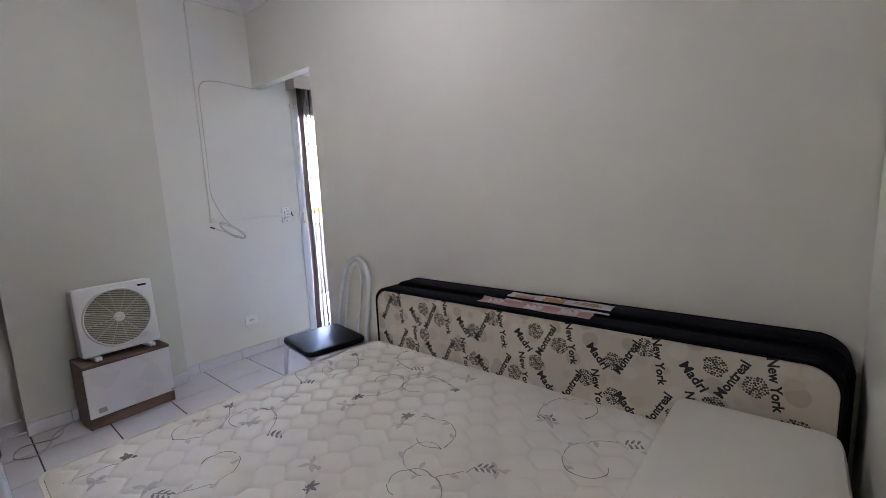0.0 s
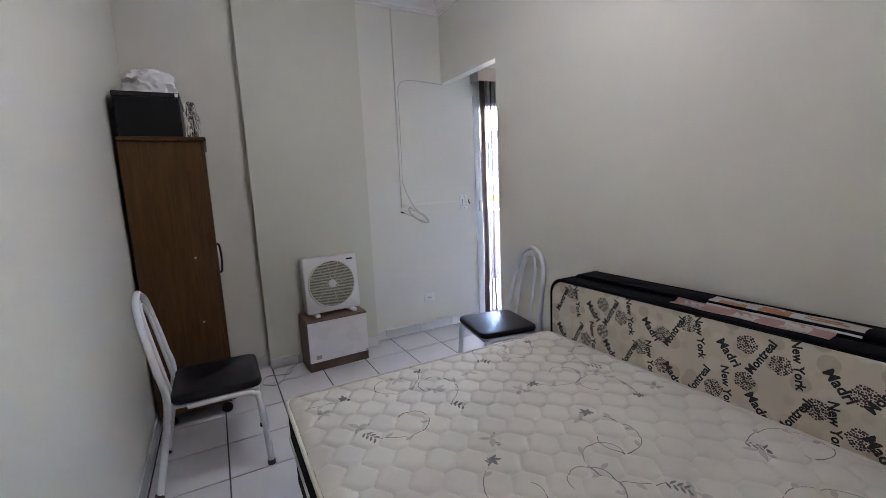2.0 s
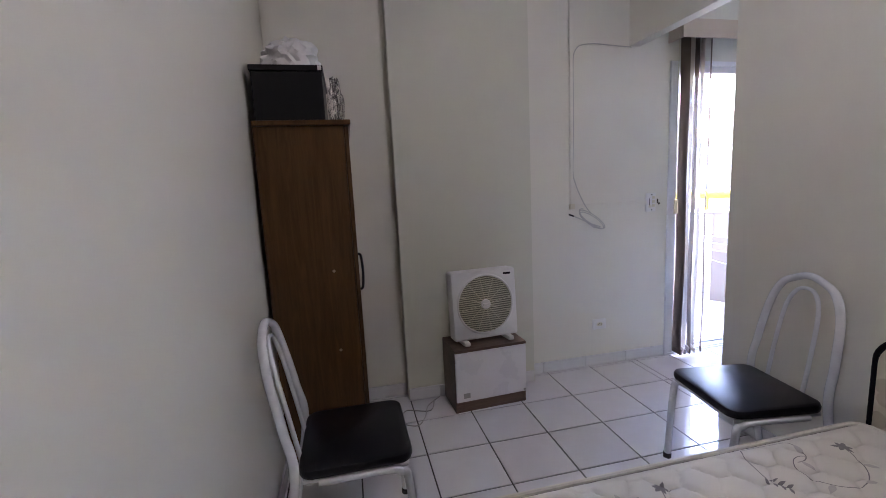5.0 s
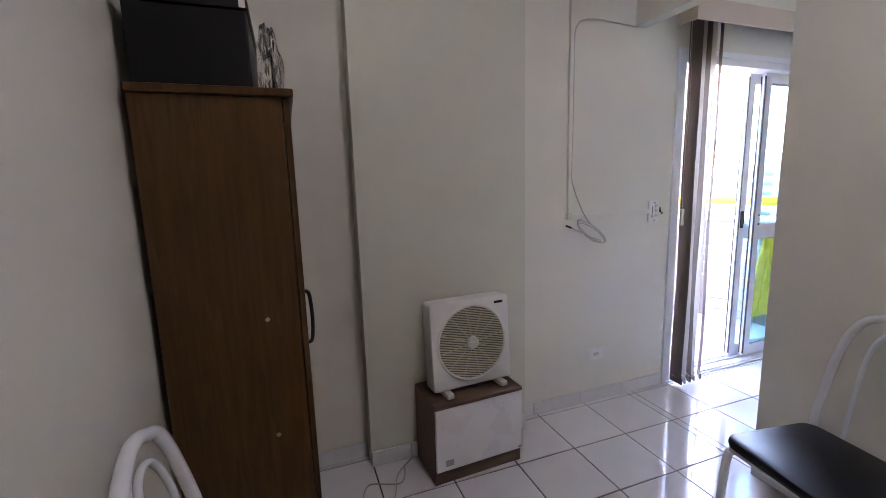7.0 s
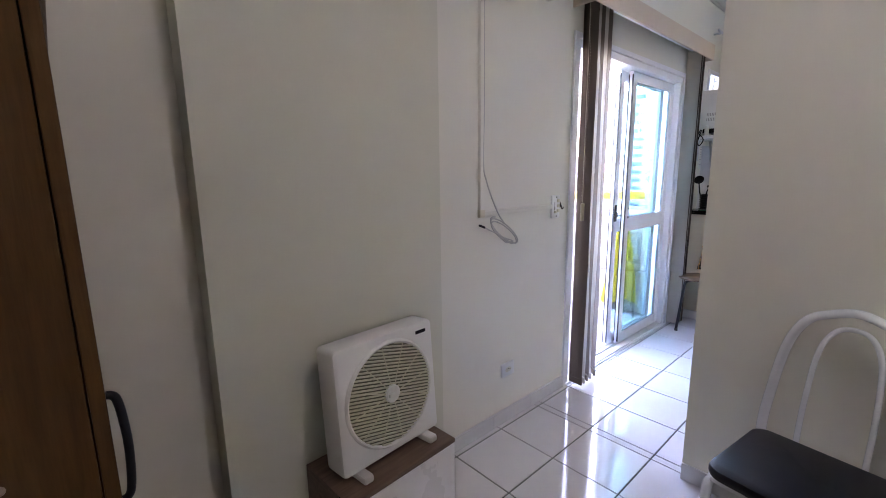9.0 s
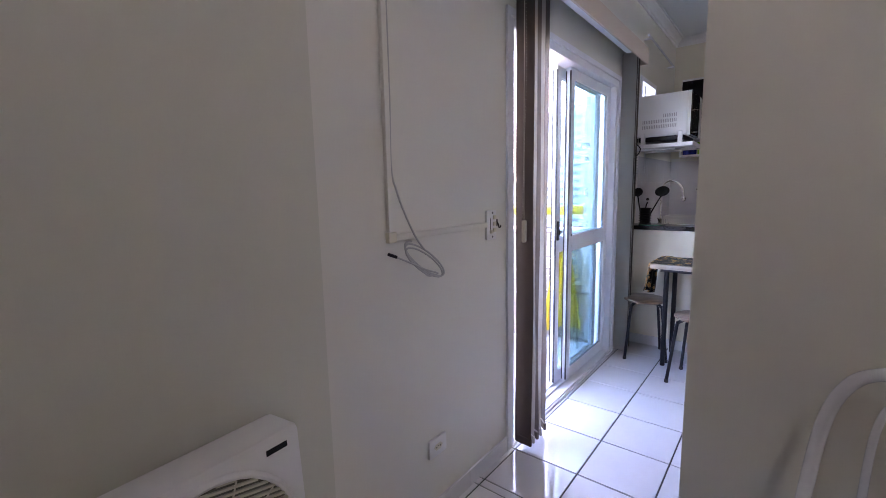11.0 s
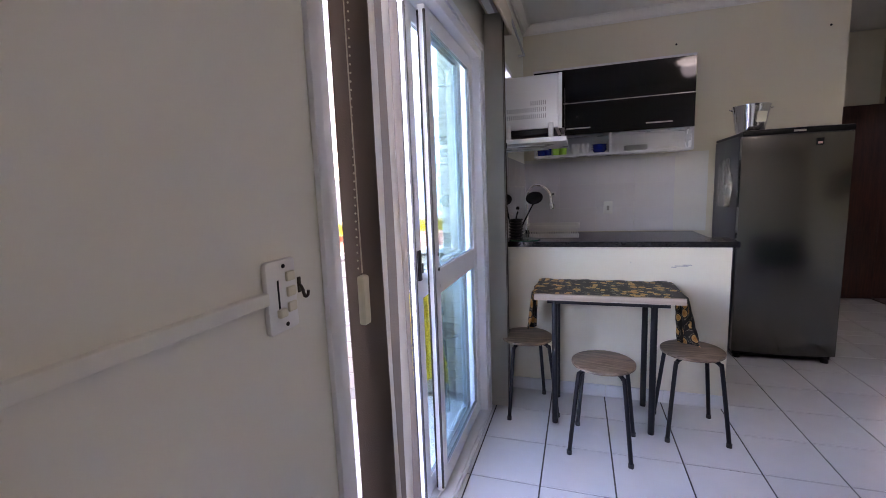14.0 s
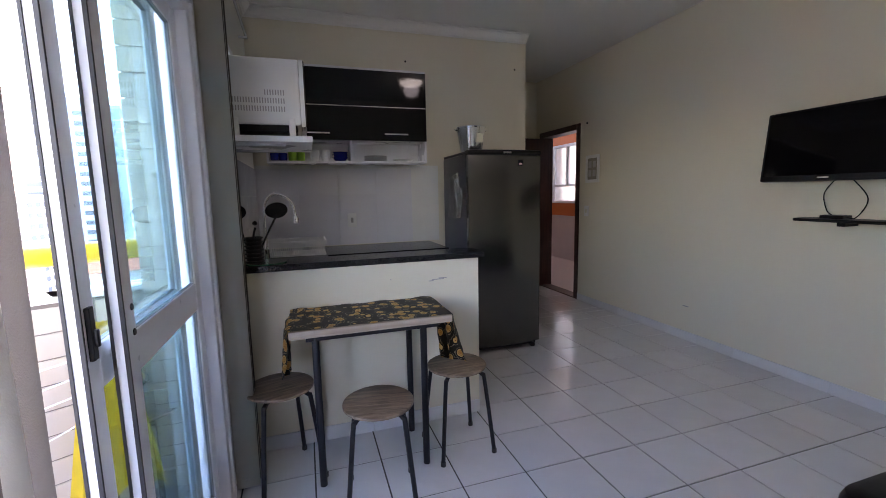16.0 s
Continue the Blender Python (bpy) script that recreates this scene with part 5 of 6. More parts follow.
for x in (MX0 + 0.065, MX1 - 0.045):
    for y0, y1 in ((MY0 - 0.006, MY0 + 0.03), (MY1 - 0.03, MY1 + 0.006)):
        part("foot", boxes((x - 0.016, x + 0.016, y0, y1, 1.6335, MZ0 + 0.062), bevel=0.006), WHITE_PLASTIC, oven)
lead = thing("power_cord", "tangled black power cord under the wall shelf", "cable")
part("lead", tube(bmesh.new(), curve_points([(-3.198, 4.30, 1.80), (-3.185, 4.235, 1.74), (-3.17, 4.225, 1.66), (-3.13, 4.228, 1.60), (-3.16, 4.232, 1.55), (-3.185, 4.230, 1.62), (-3.15, 4.228, 1.68), (-3.175, 4.235, 1.58), (-3.19, 4.26, 1.48)], 8), 0.004, 8), BLACK_PLASTIC, lead, smooth=True)
for y, z in ((4.47, 1.46), (4.66, 1.40)):
    notice = thing("paper_notice", "white printed notice taped to the kitchen wall", "notice", group="paper notices")
    part("sheet", boxes((WEST + 0.0015, WEST + 0.0023, y - 0.075, y + 0.075, z - 0.105, z + 0.105)), PAPER, notice)
    for k in range(8):
        part("text_line", boxes((WEST + 0.0024, WEST + 0.0028, y - 0.06, y + 0.055 - 0.02 * (k % 3), z + 0.082 - k * 0.022, z + 0.088 - k * 0.022)), GREY_CERAMIC, notice)
pole = thing("curtain_pole", "white wall rod with brackets above the kitchen", "rod")
part("rod", tube(bmesh.new(), [(WEST + 0.05, 4.45, 2.53), (WEST + 0.05, 5.45, 2.48)], 0.008, 10), WHITE_TUBE, pole, smooth=True)
for y, z in ((4.50, 2.527), (5.40, 2.483)):
    part("bracket", boxes((WEST + 0.001, WEST + 0.06, y - 0.008, y + 0.008, z - 0.022, z - 0.008), bevel=0.002), WHITE_TUBE, pole)

koutlet = thing("kitchen_switch", "white upright switch plate on the kitchen tiles", "switch", pose(-2.432, NORTH - 0.009, 1.113, 90, 0, 0))
part("plate", slab(bmesh.new(), rounded(-0.039, 0.039, -0.06, 0.06, 0.006), 0, 0.010, 0.003), WHITE_PLASTIC, koutlet, smooth=True)
part("rocker", boxes((-0.011, 0.011, -0.022, 0.022, 0.010, 0.015), bevel=0.002), GREY_CERAMIC, koutlet)
valve = thing("shut_off_valve", "small dark water valve on the kitchen tiles", "valve", pose(-2.93, NORTH - 0.009, 1.26, 90, 0, 0))
part("flange", slab(bmesh.new(), rounded(-0.022, 0.022, -0.022, 0.022, 0.006), 0, 0.006), WHITE_PLASTIC, valve)
part("spindle", lathe(bmesh.new(), [(0, 0.006), (0.009, 0.006), (0.008, 0.025), (0, 0.025)], 14), BLACK_PLASTIC, valve)
for x, z in ((-1.90, 2.50), (-0.82, 2.50), (-2.75, 1.535)):
    nail = thing("wall_plug", "dark screw hole in the kitchen wall", "screw")
    part("head", turned(lathe(bmesh.new(), [(0, 0.003), (0.008, 0.002), (0.009, 0), (0, 0)], 10), pose(x, NORTH - 0.001, z, 90, 0, 0)), BLACK_PLASTIC, nail)

# ---- fridge ----
FX0, FX1, FY0, FY1, FZ = -1.60, -0.955, 5.02, 5.66, 1.665
fridge = thing("refrigerator", "tall dark stainless steel refrigerator", "refrigerator")
part("cabinet", boxes((FX0, FX1, FY0 + 0.075, FY1, 0.03, FZ - 0.03), bevel=0.012), FRIDGE_SIDE, fridge, "dark grey painted cabinet", smooth=True)
face = []
for k in range(13):
    u = k / 12
    face.append((FX0 + 0.004 + (FX1 - FX0 - 0.008) * u, FY0 + 0.028 - 0.028 * math.sin(math.pi * u)))
bm = slab(bmesh.new(), face + [(FX1 - 0.004, FY0 + 0.07), (FX0 + 0.004, FY0 + 0.07)], 0.055, FZ - 0.045, 0.004)
door = part("door", bm, STEEL, fridge, "brushed dark steel door", smooth=True)
bm = slab(bmesh.new(), [(x, y - 0.006) for x, y in face] + [(FX1 - 0.002, FY0 + 0.10), (FX0 + 0.002, FY0 + 0.10)], FZ - 0.044, FZ, 0.014)
part("top_trim", bm, BLACK_PLASTIC, fridge, "black rounded top trim with grip", smooth=True)
part("top_panel", boxes((FX0 + 0.004, FX1 - 0.004, FY0 + 0.10, FY1, FZ - 0.029, FZ - 0.008), bevel=0.006), BLACK_PLASTIC, fridge)
part("badge", boxes((-1.31, -1.24, FY0 - 0.0075, FY0 + 0.002, FZ - 0.030, FZ - 0.016), bevel=0.002), CHROME, fridge)
part("energy_sticker", boxes((-1.175, -1.135, FY0 + 0.0005, FY0 + 0.006, FZ - 0.125, FZ - 0.08)), BLACK_PLASTIC, door)
part("sticker_print", boxes((-1.168, -1.142, FY0 - 0.0003, FY0 + 0.004, FZ - 0.118, FZ - 0.104)), PAPER_PINK, door)
part("plinth", boxes((FX0 + 0.02, FX1 - 0.02, FY0 + 0.06, FY0 + 0.09, 0.02, 0.055)), BLACK_PLASTIC, fridge)
for x in (FX0 + 0.05, FX1 - 0.05):
    for y in (FY0 + 0.06, FY1 - 0.06):
        part("foot", lathe(bmesh.new(), [(0, 0), (0.024, 0), (0.024, 0.015), (0.012, 0.035), (0, 0.035)], 14, (x, y, 0)), BLACK_PLASTIC, fridge)
bucket = thing("ice_bucket", "shiny steel ice bucket with a printed band on the fridge", "bucket", pose(-1.49, 5.25, FZ - 0.007) @ Matrix.Diagonal((1, 1, 1.22, 1)))
part("body", lathe(bmesh.new(), [(0, 0), (0.085, 0), (0.092, 0.02), (0.118, 0.155), (0.122, 0.165), (0.118, 0.168), (0.112, 0.155), (0.085, 0.008), (0, 0.008)], 36), CHROME, bucket, smooth=True)
part("label", turned(slab(bmesh.new(), rounded(-0.035, 0.035, -0.03, 0.03, 0.004), 0, 0.001), Matrix.Translation((0.035, -0.106, 0.09)) @ pose(0, 0, 0, 101, 0, 18)), AGED_PLASTIC, bucket)
for s in (-1, 1):
    part("ear", tube(bmesh.new(), curve_points([(s * 0.112, -0.02, 0.145), (s * 0.138, 0, 0.15), (s * 0.112, 0.02, 0.145)], 5), 0.004, 8), CHROME, bucket)
crumpled("hanging_bag", "clear crumpled plastic bag hanging on the fridge side", BAG, (FX0 - 0.034, 5.27, 1.13), (0.024, 0.15, 0.23), 14)
part("hanger", tube(bmesh.new(), [(FX0 - 0.012, 5.27, 1.42), (FX0 - 0.004, 5.27, 1.50)], 0.004, 8), BLACK_PLASTIC, bpy.data.objects["hanging_bag"])

# ---- table and stools ----
table = thing("dining_table", "small oak edged table with round black legs against the bar", "table")
TX0, TX1, TY0, TY1, TZ = -2.925, -2.178, 3.800, 4.190, 0.748
part("tabletop", boxes((TX0, TX1, TY0, TY1, TZ - 0.034, TZ), bevel=0.002), EDGE_WOOD, table)
for y in (TY0 + 0.004, TY1 - 0.06):
    part("apron", boxes((TX0 + 0.07, TX1 - 0.07, y, y + 0.02, TZ - 0.052, TZ - 0.0345), bevel=0.002), BLACK_TUBE, table)
for x in (-2.815, -2.32):
    for y in (TY0 + 0.004, TY1 - 0.075):
        part("leg", tube(bmesh.new(), [(x, y + 0.015, 0.0), (x, y + 0.015, TZ - 0.0345)], 0.0165, 14), BLACK_TUBE, table, smooth=True)


def drape(x_edge, s, y0, y1, drop, wave):
    """The table cloth: a flat part that bends over the table's end and hangs in soft folds."""
    bm = bmesh.new()
    grid = []
    for r in range(15):
        z = TZ + 0.004 - drop * (r / 14)
        row = []
        for c in range(15):
            v = c / 14
            out = 0.006 + (0.016 + wave * (r / 14)) * (0.5 + 0.5 * math.sin(v * 13 + r * 0.25 + x_edge))
            inn = -0.03 * (r / 14) * (1 - abs(2 * v - 1))
            row.append(bm.verts.new((x_edge + s * (out if r else 0.003), y0 + (y1 - y0) * v + inn, z + 0.025 * math.sin(v * 5 + 1) * (r / 14))))
        grid.append(row)
    for r in range(14):
        for c in range(14):
            bm.faces.new((grid[r][c], grid[r][c + 1], grid[r + 1][c + 1], grid[r + 1][c]))
    bmesh.ops.solidify(bm, geom=bm.faces[:], thickness=0.0015)
    return bm


cloth = thing("tablecloth", "dark oilcloth with orange and yellow fruit print over the table", "tablecloth")
bm = bmesh.new()
grid = []
for i in range(41):
    grid.append([bm.verts.new((TX0 - 0.003 + (TX1 - TX0 + 0.006) * i / 40, TY0 + 0.004 + (TY1 - TY0 - 0.006) * j / 16, TZ + 0.0035 + 0.0012 * math.sin(i * 0.9 + j * 0.35) + 0.004 * max(0, math.sin(i * 0.55 + j * 0.4)) * max(0, (j - 6) / 10))) for j in range(17)])
for i in range(40):
    for j in range(16):
        bm.faces.new((grid[i][j], grid[i + 1][j], grid[i + 1][j + 1], grid[i][j + 1]))
part("top_sheet", bm, FRUIT_CLOTH, cloth, smooth=True)
part("hanging_end", drape(TX0, -1, TY0 + 0.006, TY0 + 0.30, 0.235, 0.02), FRUIT_CLOTH, cloth, smooth=True)
part("hanging_end", drape(TX1, 1, TY0 + 0.004, TY0 + 0.33, 0.275, 0.05), FRUIT_CLOTH, cloth, smooth=True)


def stool(x, y, turn, label):
    ob = thing("round_stool", label, "stool", pose(x, y, 0, 0, 0, turn), group="stools round the table")
    part("seat", lathe(bmesh.new(), [(0, 0.435), (0.145, 0.435), (0.152, 0.439), (0.152, 0.449), (0.147, 0.4525), (0, 0.4535)], 48), STOOL_WOOD, ob, smooth=True)
    for k in range(4):
        a = radians(45 + 90 * k)
        c, s = math.cos(a), math.sin(a)
        part("leg", tube(bmesh.new(), curve_points([(0.02 * c, 0.02 * s, 0.424), (0.105 * c, 0.105 * s, 0.424), (0.138 * c, 0.138 * s, 0.412), (0.152 * c, 0.152 * s, 0.375), (0.200 * c, 0.200 * s, 0.012)], 7), 0.0105, 12), BLACK_TUBE, ob, smooth=True)
        part("foot_cap", lathe(bmesh.new(), [(0, 0), (0.013, 0), (0.013, 0.02), (0, 0.02)], 12, (0.200 * c, 0.200 * s, 0)), RUBBER, ob)
    return ob


stool(-2.572, 3.655, -8, "round oak topped stool with black legs in front of the table")
stool(-2.985, 3.965, 20, "round oak topped stool with black legs by the blind")
stool(-2.12, 3.915, 4, "round oak topped stool half under the tablecloth")

# ---- television wall ----
tv = thing("television", "black flat television on a wall bracket", "television", pose(EAST - 0.12, 3.675, 1.583, 0, 6, 0))
part("case", boxes((-0.022, 0.03, -0.375, 0.375, -0.225, 0.225), bevel=0.010), BLACK_PLASTIC, tv, smooth=True)
part("screen", boxes((-0.0235, -0.0222, -0.355, 0.355, -0.19, 0.207)), BLACK_GLOSS, tv, "dark switched off screen")
part("badge", boxes((-0.0236, -0.0222, -0.03, 0.03, -0.211, -0.203)), WHITE_PLASTIC, tv)
part("bracket", boxes((0.031, 0.1195, -0.06, 0.06, -0.08, 0.08), bevel=0.004), BLACK_PLASTIC, tv)
ledge = thing("tv_shelf", "small black shelf under the television", "shelf")
part("board", slab(bmesh.new(), rounded(EAST - 0.17, EAST - 0.001, 3.36, 3.83, 0.03), 1.11, 1.128, 0.004), BLACK_PLASTIC, ledge)
part("bracket", boxes((EAST - 0.13, EAST - 0.001, 3.56, 3.60, 1.085, 1.1095), bevel=0.003), BLACK_PLASTIC, ledge)
receiver = thing("tv_receiver", "small black receiver box on the shelf", "receiver")
part("case", boxes((EAST - 0.12, EAST - 0.03, 3.58, 3.70, 1.129, 1.150), bevel=0.004), BLACK_PLASTIC, receiver)
for pts in (((0.25, 3.66, 1.37), (0.26, 3.72, 1.28), (0.26, 3.70, 1.18), (0.24, 3.66, 1.15)), ((0.25, 3.58, 1.37), (0.26, 3.50, 1.25), (0.25, 3.54, 1.14), (0.24, 3.59, 1.14))):
    wire = thing("tv_cable", "black cable hanging below the television", "cable")
    part("lead", tube(bmesh.new(), curve_points(pts), 0.0035, 8), BLACK_PLASTIC, wire, smooth=True)
breaker = thing("breaker_panel", "white framed breaker panel with a smoked cover", "breaker panel")
part("frame", frame_bars(5.93, 6.165, 1.42, 1.73, EAST - 0.016, EAST - 0.001, 0.035), WHITE_PLASTIC, breaker)
part("cover", boxes((EAST - 0.010, EAST - 0.001, 5.965, 6.13, 1.455, 1.695), bevel=0.001), SMOKED, breaker, "smoked brownish cover")
for k in range(4):
    part("breaker", boxes((EAST - 0.016, EAST - 0.0105, 5.985 + (k % 2) * 0.075, 6.035 + (k % 2) * 0.075, 1.49 + (k // 2) * 0.10, 1.56 + (k // 2) * 0.10), bevel=0.002), GREY_CERAMIC, breaker)
hall_switch = wall_plate("hall_switch", "white switch plate beside the entrance door", 6.14, 1.094, 0.075, 0.12, -1, EAST - 0.001, "switch")
part("rocker", boxes((-0.011, 0.011, -0.022, 0.022, 0.011, 0.016), bevel=0.002), AGED_PLASTIC, hall_switch)
blank = thing("wall_patch", "faint bluish mark low on the wall", "stain")
part("mark", boxes((EAST - 0.0012, EAST - 0.0002, 4.70, 4.76, 0.297, 0.305)), GREY_CERAMIC, blank)
hall_hook = thing("wall_plug", "dark screw plug beside the door frame", "screw")
part("head", turned(lathe(bmesh.new(), [(0, 0.004), (0.012, 0.003), (0.013, 0), (0, 0)], 12), pose(EAST - 0.001, 6.17, 2.10, 0, -90, 0)), BLACK_PLASTIC, hall_hook)

sofa = thing("sofa", "low black upholstered sofa against the partition", "sofa")
part("base", boxes((-1.32, 0.28, DIV1 + 0.01, 2.64, 0.08, 0.30), bevel=0.03), BLACK_VINYL, sofa, smooth=True)
part("seat_cushion", slab(bmesh.new(), rounded(-1.36, 0.28, DIV1 + 0.20, 2.70, 0.09), 0.301, 0.42, 0.04), BLACK_VINYL, sofa, smooth=True)
part("backrest", boxes((-1.32, 0.28, DIV1 + 0.01, DIV1 + 0.19, 0.301, 0.74), bevel=0.05), BLACK_VINYL, sofa, smooth=True)
for x in (-1.25, 0.20):
    for y in (DIV1 + 0.08, 2.54):
        part("leg", lathe(bmesh.new(), [(0, 0), (0.02, 0), (0.028, 0.08), (0, 0.08)], 14, (x, y, 0)), BLACK_PLASTIC, sofa)

# ---- the town outside ----
town = part("ground", boxes((-3000, 3000, -3000, 3000, -18.5, -18.0)), CITY)
tagged(town, "streets and yards far below the balcony", "ground", kind="structure")
pane_mesh = {}


def tower(x, y, wide, deep, high, mat, storeys, bays, name="apartment_building", label="pale apartment tower with rows of windows"):
    """A block with a parapet roof and windows set in the faces that look towards the flat."""
    ob = thing(name, label, "building", pose(x, y, -18.0))
    part("wall", boxes((-wide / 2, wide / 2, -deep / 2, deep / 2, 0, high)), mat, ob)
    part("roof", boxes((-wide / 2 - 0.3, wide / 2 + 0.3, -deep / 2 - 0.3, deep / 2 + 0.3, high, high + 0.9), (-2.5, 2.5, -2, 2, high + 0.9, high + 3.5)), mat, ob)
    h = high / storeys
    for face in ("south", "east"):
        span = wide if face == "south" else deep
        w = span / bays * 0.55
        key = (round(w, 2), round(h, 2))
        if key not in pane_mesh:
            bm = boxes((-w / 2, w / 2, -0.06, 0.06, -h * 0.22, h * 0.22))
            me = bpy.data.meshes.new("pane")
            bm.to_mesh(me)
            bm.free()
            me.materials.append(FAR_WINDOW)
            pane_mesh[key] = me
        for s in range(storeys):
            for b in range(bays):
                u = (b + 0.5) / bays * span - span / 2
                z = (s + 0.5) * h
                m = pose(u, -deep / 2, z) if face == "south" else pose(wide / 2, u, z, 0, 0, 90)
                placed("window", pane_mesh[key], ob, m)
    return ob


tower(-78, 74, 17, 15, 30, CONCRETE, 15, 4)
tower(-52, 128, 20, 16, 40, CONCRETE_BLUE, 18, 4, label="blue grey apartment tower with rows of windows")
tower(-66, 108, 22, 14, 20, CONCRETE, 9, 5)
tower(-120, 96, 18, 16, 36, CONCRETE, 16, 4)
tower(-34, 150, 22, 16, 25, CONCRETE, 11, 4)
tower(-150, 40, 20, 18, 33, CONCRETE_BLUE, 14, 4, label="blue grey apartment tower with rows of windows")
tower(-95, 20, 18, 16, 22, CONCRETE, 10, 4)
tower(-20, 190, 26, 18, 29, CONCRETE_BLUE, 13, 4, label="blue grey apartment tower with rows of windows")
rng = random.Random(11)
for k in range(26):
    x, y = rng.uniform(-80, -18), rng.uniform(10, 90)
    w, d, h = rng.uniform(8, 14), rng.uniform(8, 14), rng.uniform(5, 9)
    house = thing("house", "low house with a clay tile roof", "house", pose(x, y, -18.0, 0, 0, rng.choice((0, 90, 12))))
    part("wall", boxes((-w / 2, w / 2, -d / 2, d / 2, 0, h)), CONCRETE, house)
    bm = bmesh.new()
    for s in (-1, 1):
        pts = [(-w / 2 - 0.5, s * (d / 2 + 0.5), h), (w / 2 + 0.5, s * (d / 2 + 0.5), h), (w / 2 + 0.5, 0, h + d * 0.22), (-w / 2 - 0.5, 0, h + d * 0.22)]
        bm.faces.new([bm.verts.new(p) for p in pts])
    bmesh.ops.solidify(bm, geom=bm.faces[:], thickness=0.2)
    part("roof", bm, ROOF_RED if k % 3 else CONCRETE, house)
for k in range(14):
    x, y = rng.uniform(-60, -16), rng.uniform(12, 70)
    tree = thing("tree", "leafy street tree between the houses", "tree", pose(x, y, -18.0, 0, 0, rng.uniform(0, 360)), group="street trees")
    high = rng.uniform(7, 10)
    bm = tube(bmesh.new(), [(0, 0, 0), (0.1, 0, high * 0.4), (0.3, 0.2, high * 0.7)], [0.25, 0.18, 0.07], 8)
    for q in range(4):
        a = q * 1.57 + 0.4
        tube(bm, [(0.1, 0, high * 0.4), (1.2 * math.cos(a), 1.2 * math.sin(a), high * 0.7)], [0.12, 0.04], 6)
    part("trunk", bm, BARK, tree)
    bm = bmesh.new()
    for q in range(420):
        a, r, e = rng.uniform(0, math.tau), rng.random() ** 0.5, rng.uniform(-1, 1)
        c = Vector((2.6 * r * math.cos(a) * math.sqrt(1 - e * e * 0.6), 2.6 * r * math.sin(a) * math.sqrt(1 - e * e * 0.6), high * 0.75 + 1.9 * e))
        t = Euler((rng.uniform(0, 6), rng.uniform(0, 6), rng.uniform(0, 6))).to_matrix()
        bm.faces.new([bm.verts.new(c + t @ Vector(p)) for p in ((-0.3, -0.15, 0), (0.3, -0.15, 0.05), (0.25, 0.2, 0), (-0.25, 0.2, 0.08))])
    part("crown", bm, LEAF, tree)

# ---- tiles ----
PX, PY, X0, Y0, GAP = 0.320, 0.3285, -2.852, 1.292, 0.007


def tile_floor(name, label, rooms):
    floor = part(name, boxes(*[(a, b, c, d, -0.10, -0.004) for a, b, c, d in rooms]), GROUT)
    tagged(floor, label, "floor", kind="structure")
    shared = {}
    for a, b, c, d in rooms:
        i = math.floor((a - X0) / PX)
        while X0 + i * PX < b:
            j = math.floor((c - Y0) / PY)
            while Y0 + j * PY < d:
                x0, x1 = max(a, X0 + i * PX), min(b, X0 + (i + 1) * PX)
                y0, y1 = max(c, Y0 + j * PY), min(d, Y0 + (j + 1) * PY)
                w, h = round(x1 - x0, 3), round(y1 - y0, 3)
                if w > 0.02 and h > 0.02:
                    if (w, h) not in shared:
                        bm = bmesh.new()
                        g, e = GAP / 2, 0.0012
                        low = [bm.verts.new(p) for p in ((g, g, -0.006), (w - g, g, -0.006), (w - g, h - g, -0.006), (g, h - g, -0.006))]
                        mid = [bm.verts.new((v.co.x, v.co.y, -e)) for v in low]
                        top = [bm.verts.new(p) for p in ((g + e, g + e, 0), (w - g - e, g + e, 0), (w - g - e, h - g - e, 0), (g + e, h - g - e, 0))]
                        for p, q in ((low, mid), (mid, top)):
                            for k in range(4):
                                bm.faces.new((p[k], p[(k + 1) % 4], q[(k + 1) % 4], q[k]))
                        bm.faces.new(top)
                        me = bpy.data.meshes.new("tile")
                        bm.to_mesh(me)
                        bm.free()
                        me.materials.append(TILE)
                        shared[(w, h)] = me
                    placed("tile", shared[(w, h)], floor, Matrix.Translation((x0, y0, 0)) @ pose(0, 0, 0, random.uniform(-0.08, 0.08), random.uniform(-0.08, 0.08), 0))
                j += 1
            i += 1
    return floor


tile_floor("floor", "glossy light grey square tiled bedroom floor", [(WEST, EAST_BED, SOUTH, Y0 + 2 * PY)])
tile_floor("floor_living", "glossy light grey square tiled living room floor", [(WEST, DIV_END, Y0 + 2 * PY, DIV1), (WEST, EAST, DIV1, NORTH), (HALL_W, EAST, NORTH, HALL_N)])


def skirting(name, runs, high=0.078):
    """Tile skirting pieces along a wall; each run goes from a to b with the room on its left."""
    base = part(name, boxes((runs[0][0][0] - 0.001, runs[0][0][0] + 0.001, runs[0][0][1] - 0.001, runs[0][0][1] + 0.001, 0.001, 0.003)), GROUT)
    tagged(base, "light grey tile skirting along the wall", "skirting", kind="structure")
    for (ax, ay), (bx, by) in runs:
        d = Vector((bx - ax, by - ay, 0))
        span = d.length
        turn = math.degrees(math.atan2(d.y, d.x))
        at = 0.0
        while at < span - 0.02:
            w = min(0.325, span - at)
            bm = boxes((0.001, w - 0.001, 0.001, 0.011, 0.001, high), bevel=0.0015)
            piece = part("skirting_tile", bm, SKIRT, base)
            piece.matrix_local = pose(ax, ay, 0, 0, 0, turn) @ Matrix.Translation((at, 0, 0))
            at += w
    return base


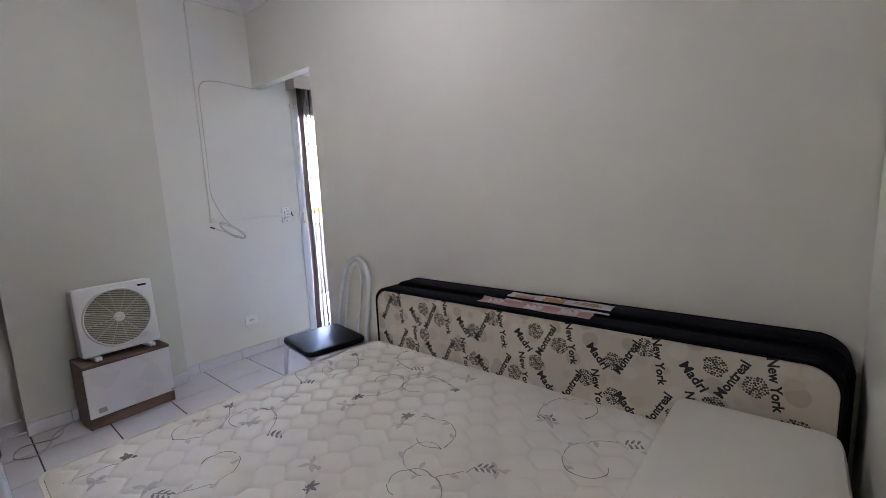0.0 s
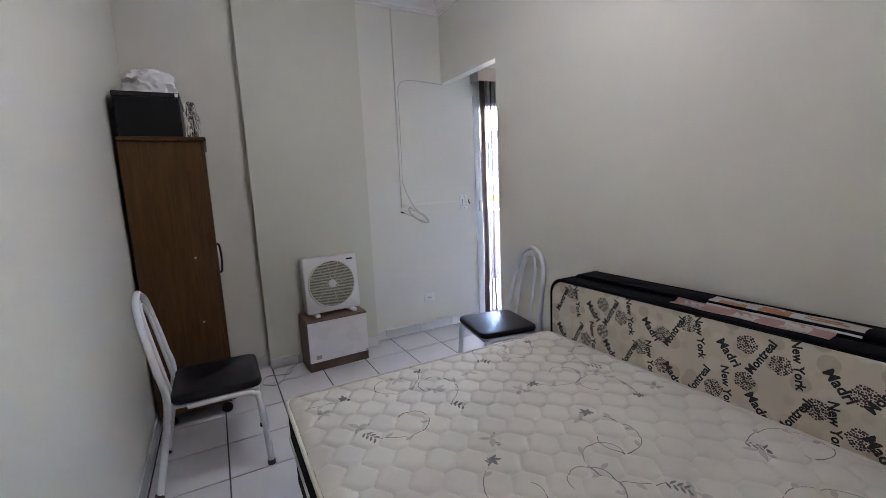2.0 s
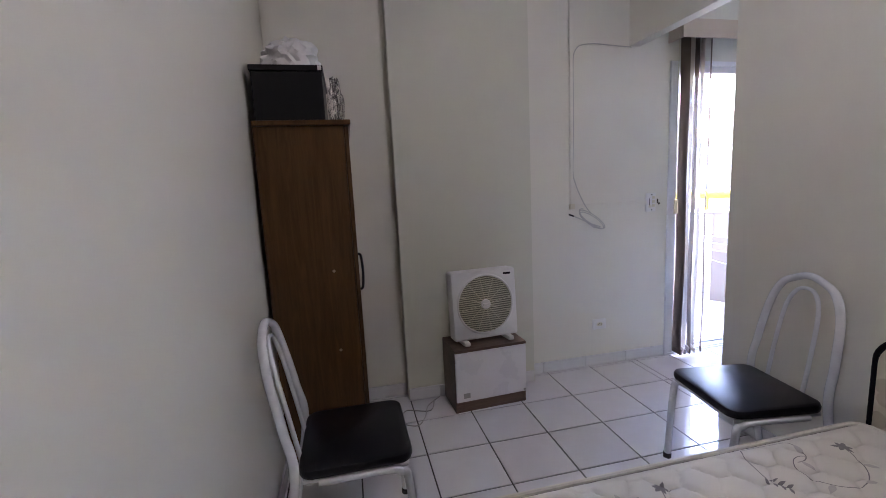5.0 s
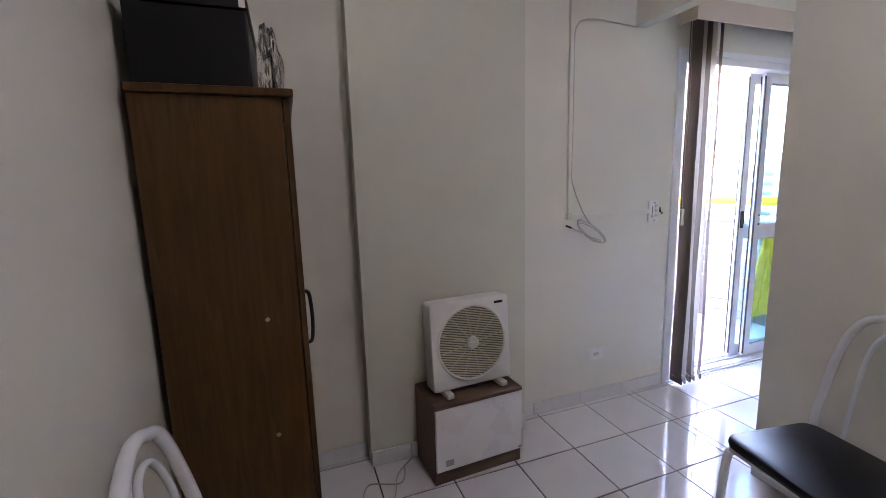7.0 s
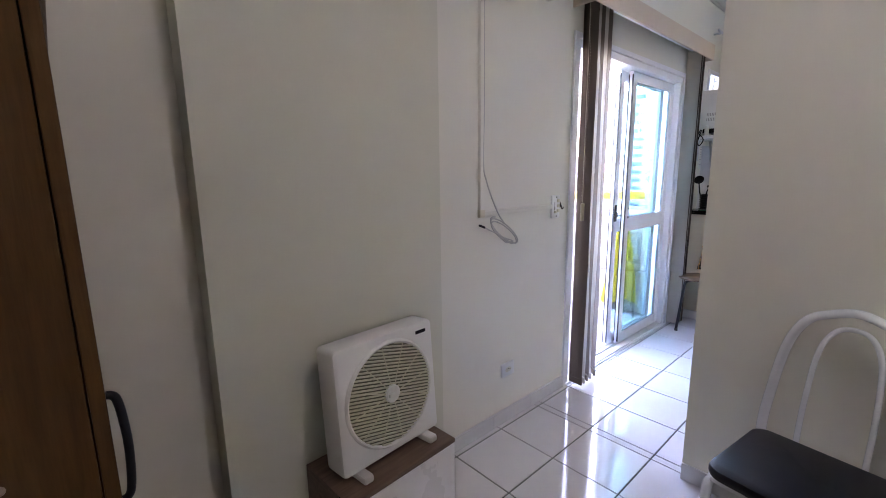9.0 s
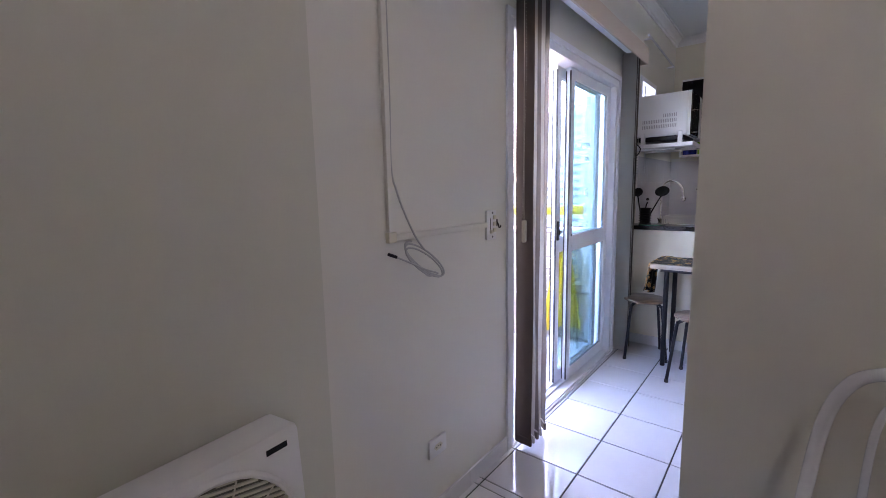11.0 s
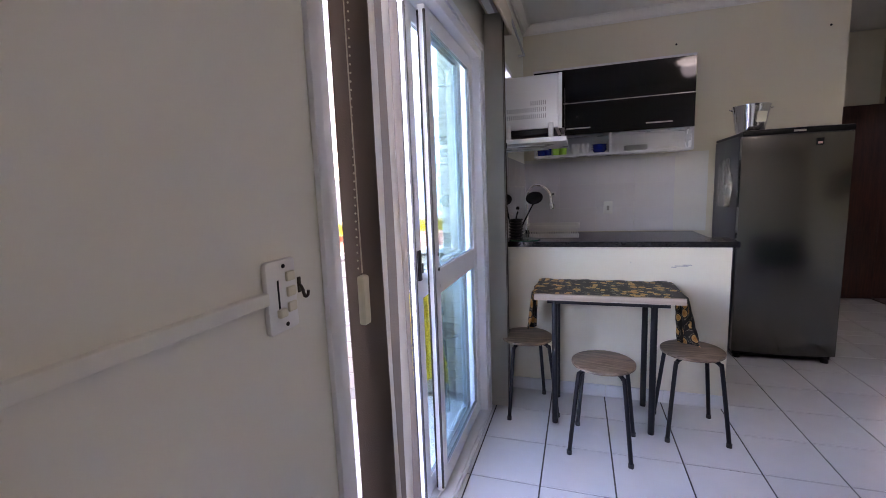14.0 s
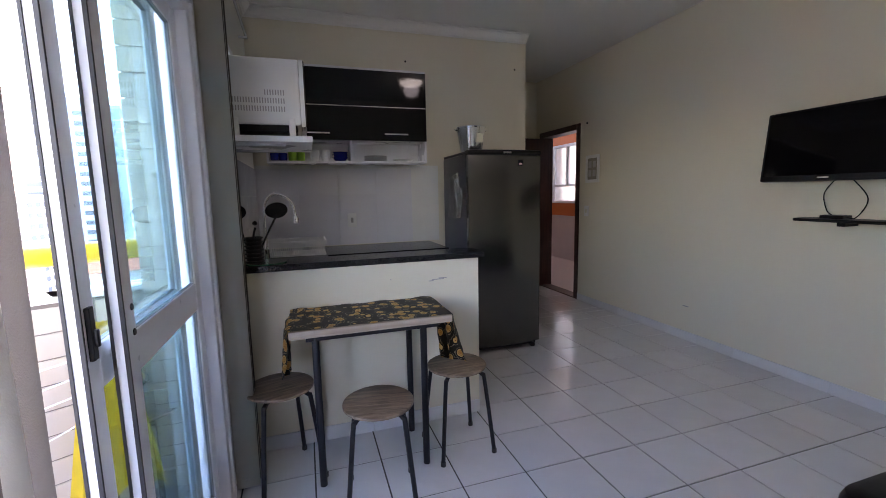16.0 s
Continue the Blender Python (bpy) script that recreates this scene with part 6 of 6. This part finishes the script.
skirting("baseboard", [((EAST_BED, DIV0), (DIV_END, DIV0)), ((WEST, SL0 - 0.034), (WEST, 1.151)), ((-3.11, 1.149), (-3.11, 0.301)), ((WEST, 0.299), (WEST, SOUTH)), ((WEST + 0.012, SOUTH), (EAST_BED, SOUTH))])
skirting("baseboard", [((EAST, DIV1), (EAST, ED0 - 0.052)), ((EAST, HALL_N), (HALL_W, HALL_N)), ((BAR_END, BAR0), (WEST, BAR0))])

# kitchen wall tiles
kitchen_tiles = part("wall_tiles_kitchen", boxes((WEST + 0.004, -1.62, NORTH - 0.0045, NORTH - 0.0005, 0.895, 1.59)), PAPER)
tagged(kitchen_tiles, "white glazed tiles on the kitchen wall", "wall tiles", kind="structure")
bm = boxes((0.0008, 0.3292, -0.004, 0.0, 0.0008, 0.2192), bevel=0.0008)
me = bpy.data.meshes.new("wall_tile")
bm.to_mesh(me)
bm.free()
me.materials.append(WALL_TILE)
for i in range(4):
    for j in range(3):
        placed("wall_tile", me, kitchen_tiles, Matrix.Translation((WEST + 0.006 + i * 0.33, NORTH - 0.0046, 0.90 + j * 0.22)))
        placed("wall_tile", me, kitchen_tiles, Matrix.Translation((WEST + 0.0046, NORTH - 0.006 - i * 0.33, 0.90 + j * 0.22)) @ pose(0, 0, 0, 0, 0, -90) @ pose(0, 0, 0, 0, 0, 180) @ Matrix.Translation((-0.33, 0, 0)))

# balcony tiles: wall courses along the parapet and floor squares
bm = boxes((0.003, 0.197, -0.001, 0.006, 0.003, 0.102), bevel=0.001)
bt = bpy.data.meshes.new("tile")
bm.to_mesh(bt)
bm.free()
bt.materials.append(BALC_TILE)
for (ax, ay), (bx, by) in zip(RING[:5], RING[1:6]):
    d = Vector((bx - ax, by - ay, 0))
    turn = math.degrees(math.atan2(d.y, d.x))
    for i in range(max(1, int(d.length / 0.20))):
        for j in range(9):
            placed("tile", bt, parapet, pose(ax, ay, 0, 0, 0, turn) @ Matrix.Translation((i * 0.20, 0, -0.03 + j * 0.105)))
for i in range(1):
    for j in range(27):
        placed("tile", bt, pier, pose(-3.345 - i * 0.20, 4.10, -0.03 + j * 0.105, 0, 0, 180))
bm = boxes((0.003, 0.397, 0.003, 0.397, 0, 0.035), bevel=0.001)
ft = bpy.data.meshes.new("tile")
bm.to_mesh(ft)
bm.free()
ft.materials.append(TILE)
deck = bpy.data.objects["balcony_slab"]
for i in range(3):
    for j in range(9):
        placed("tile", ft, deck, Matrix.Translation((-4.56 + i * 0.40, 0.35 + j * 0.40, -0.036)))
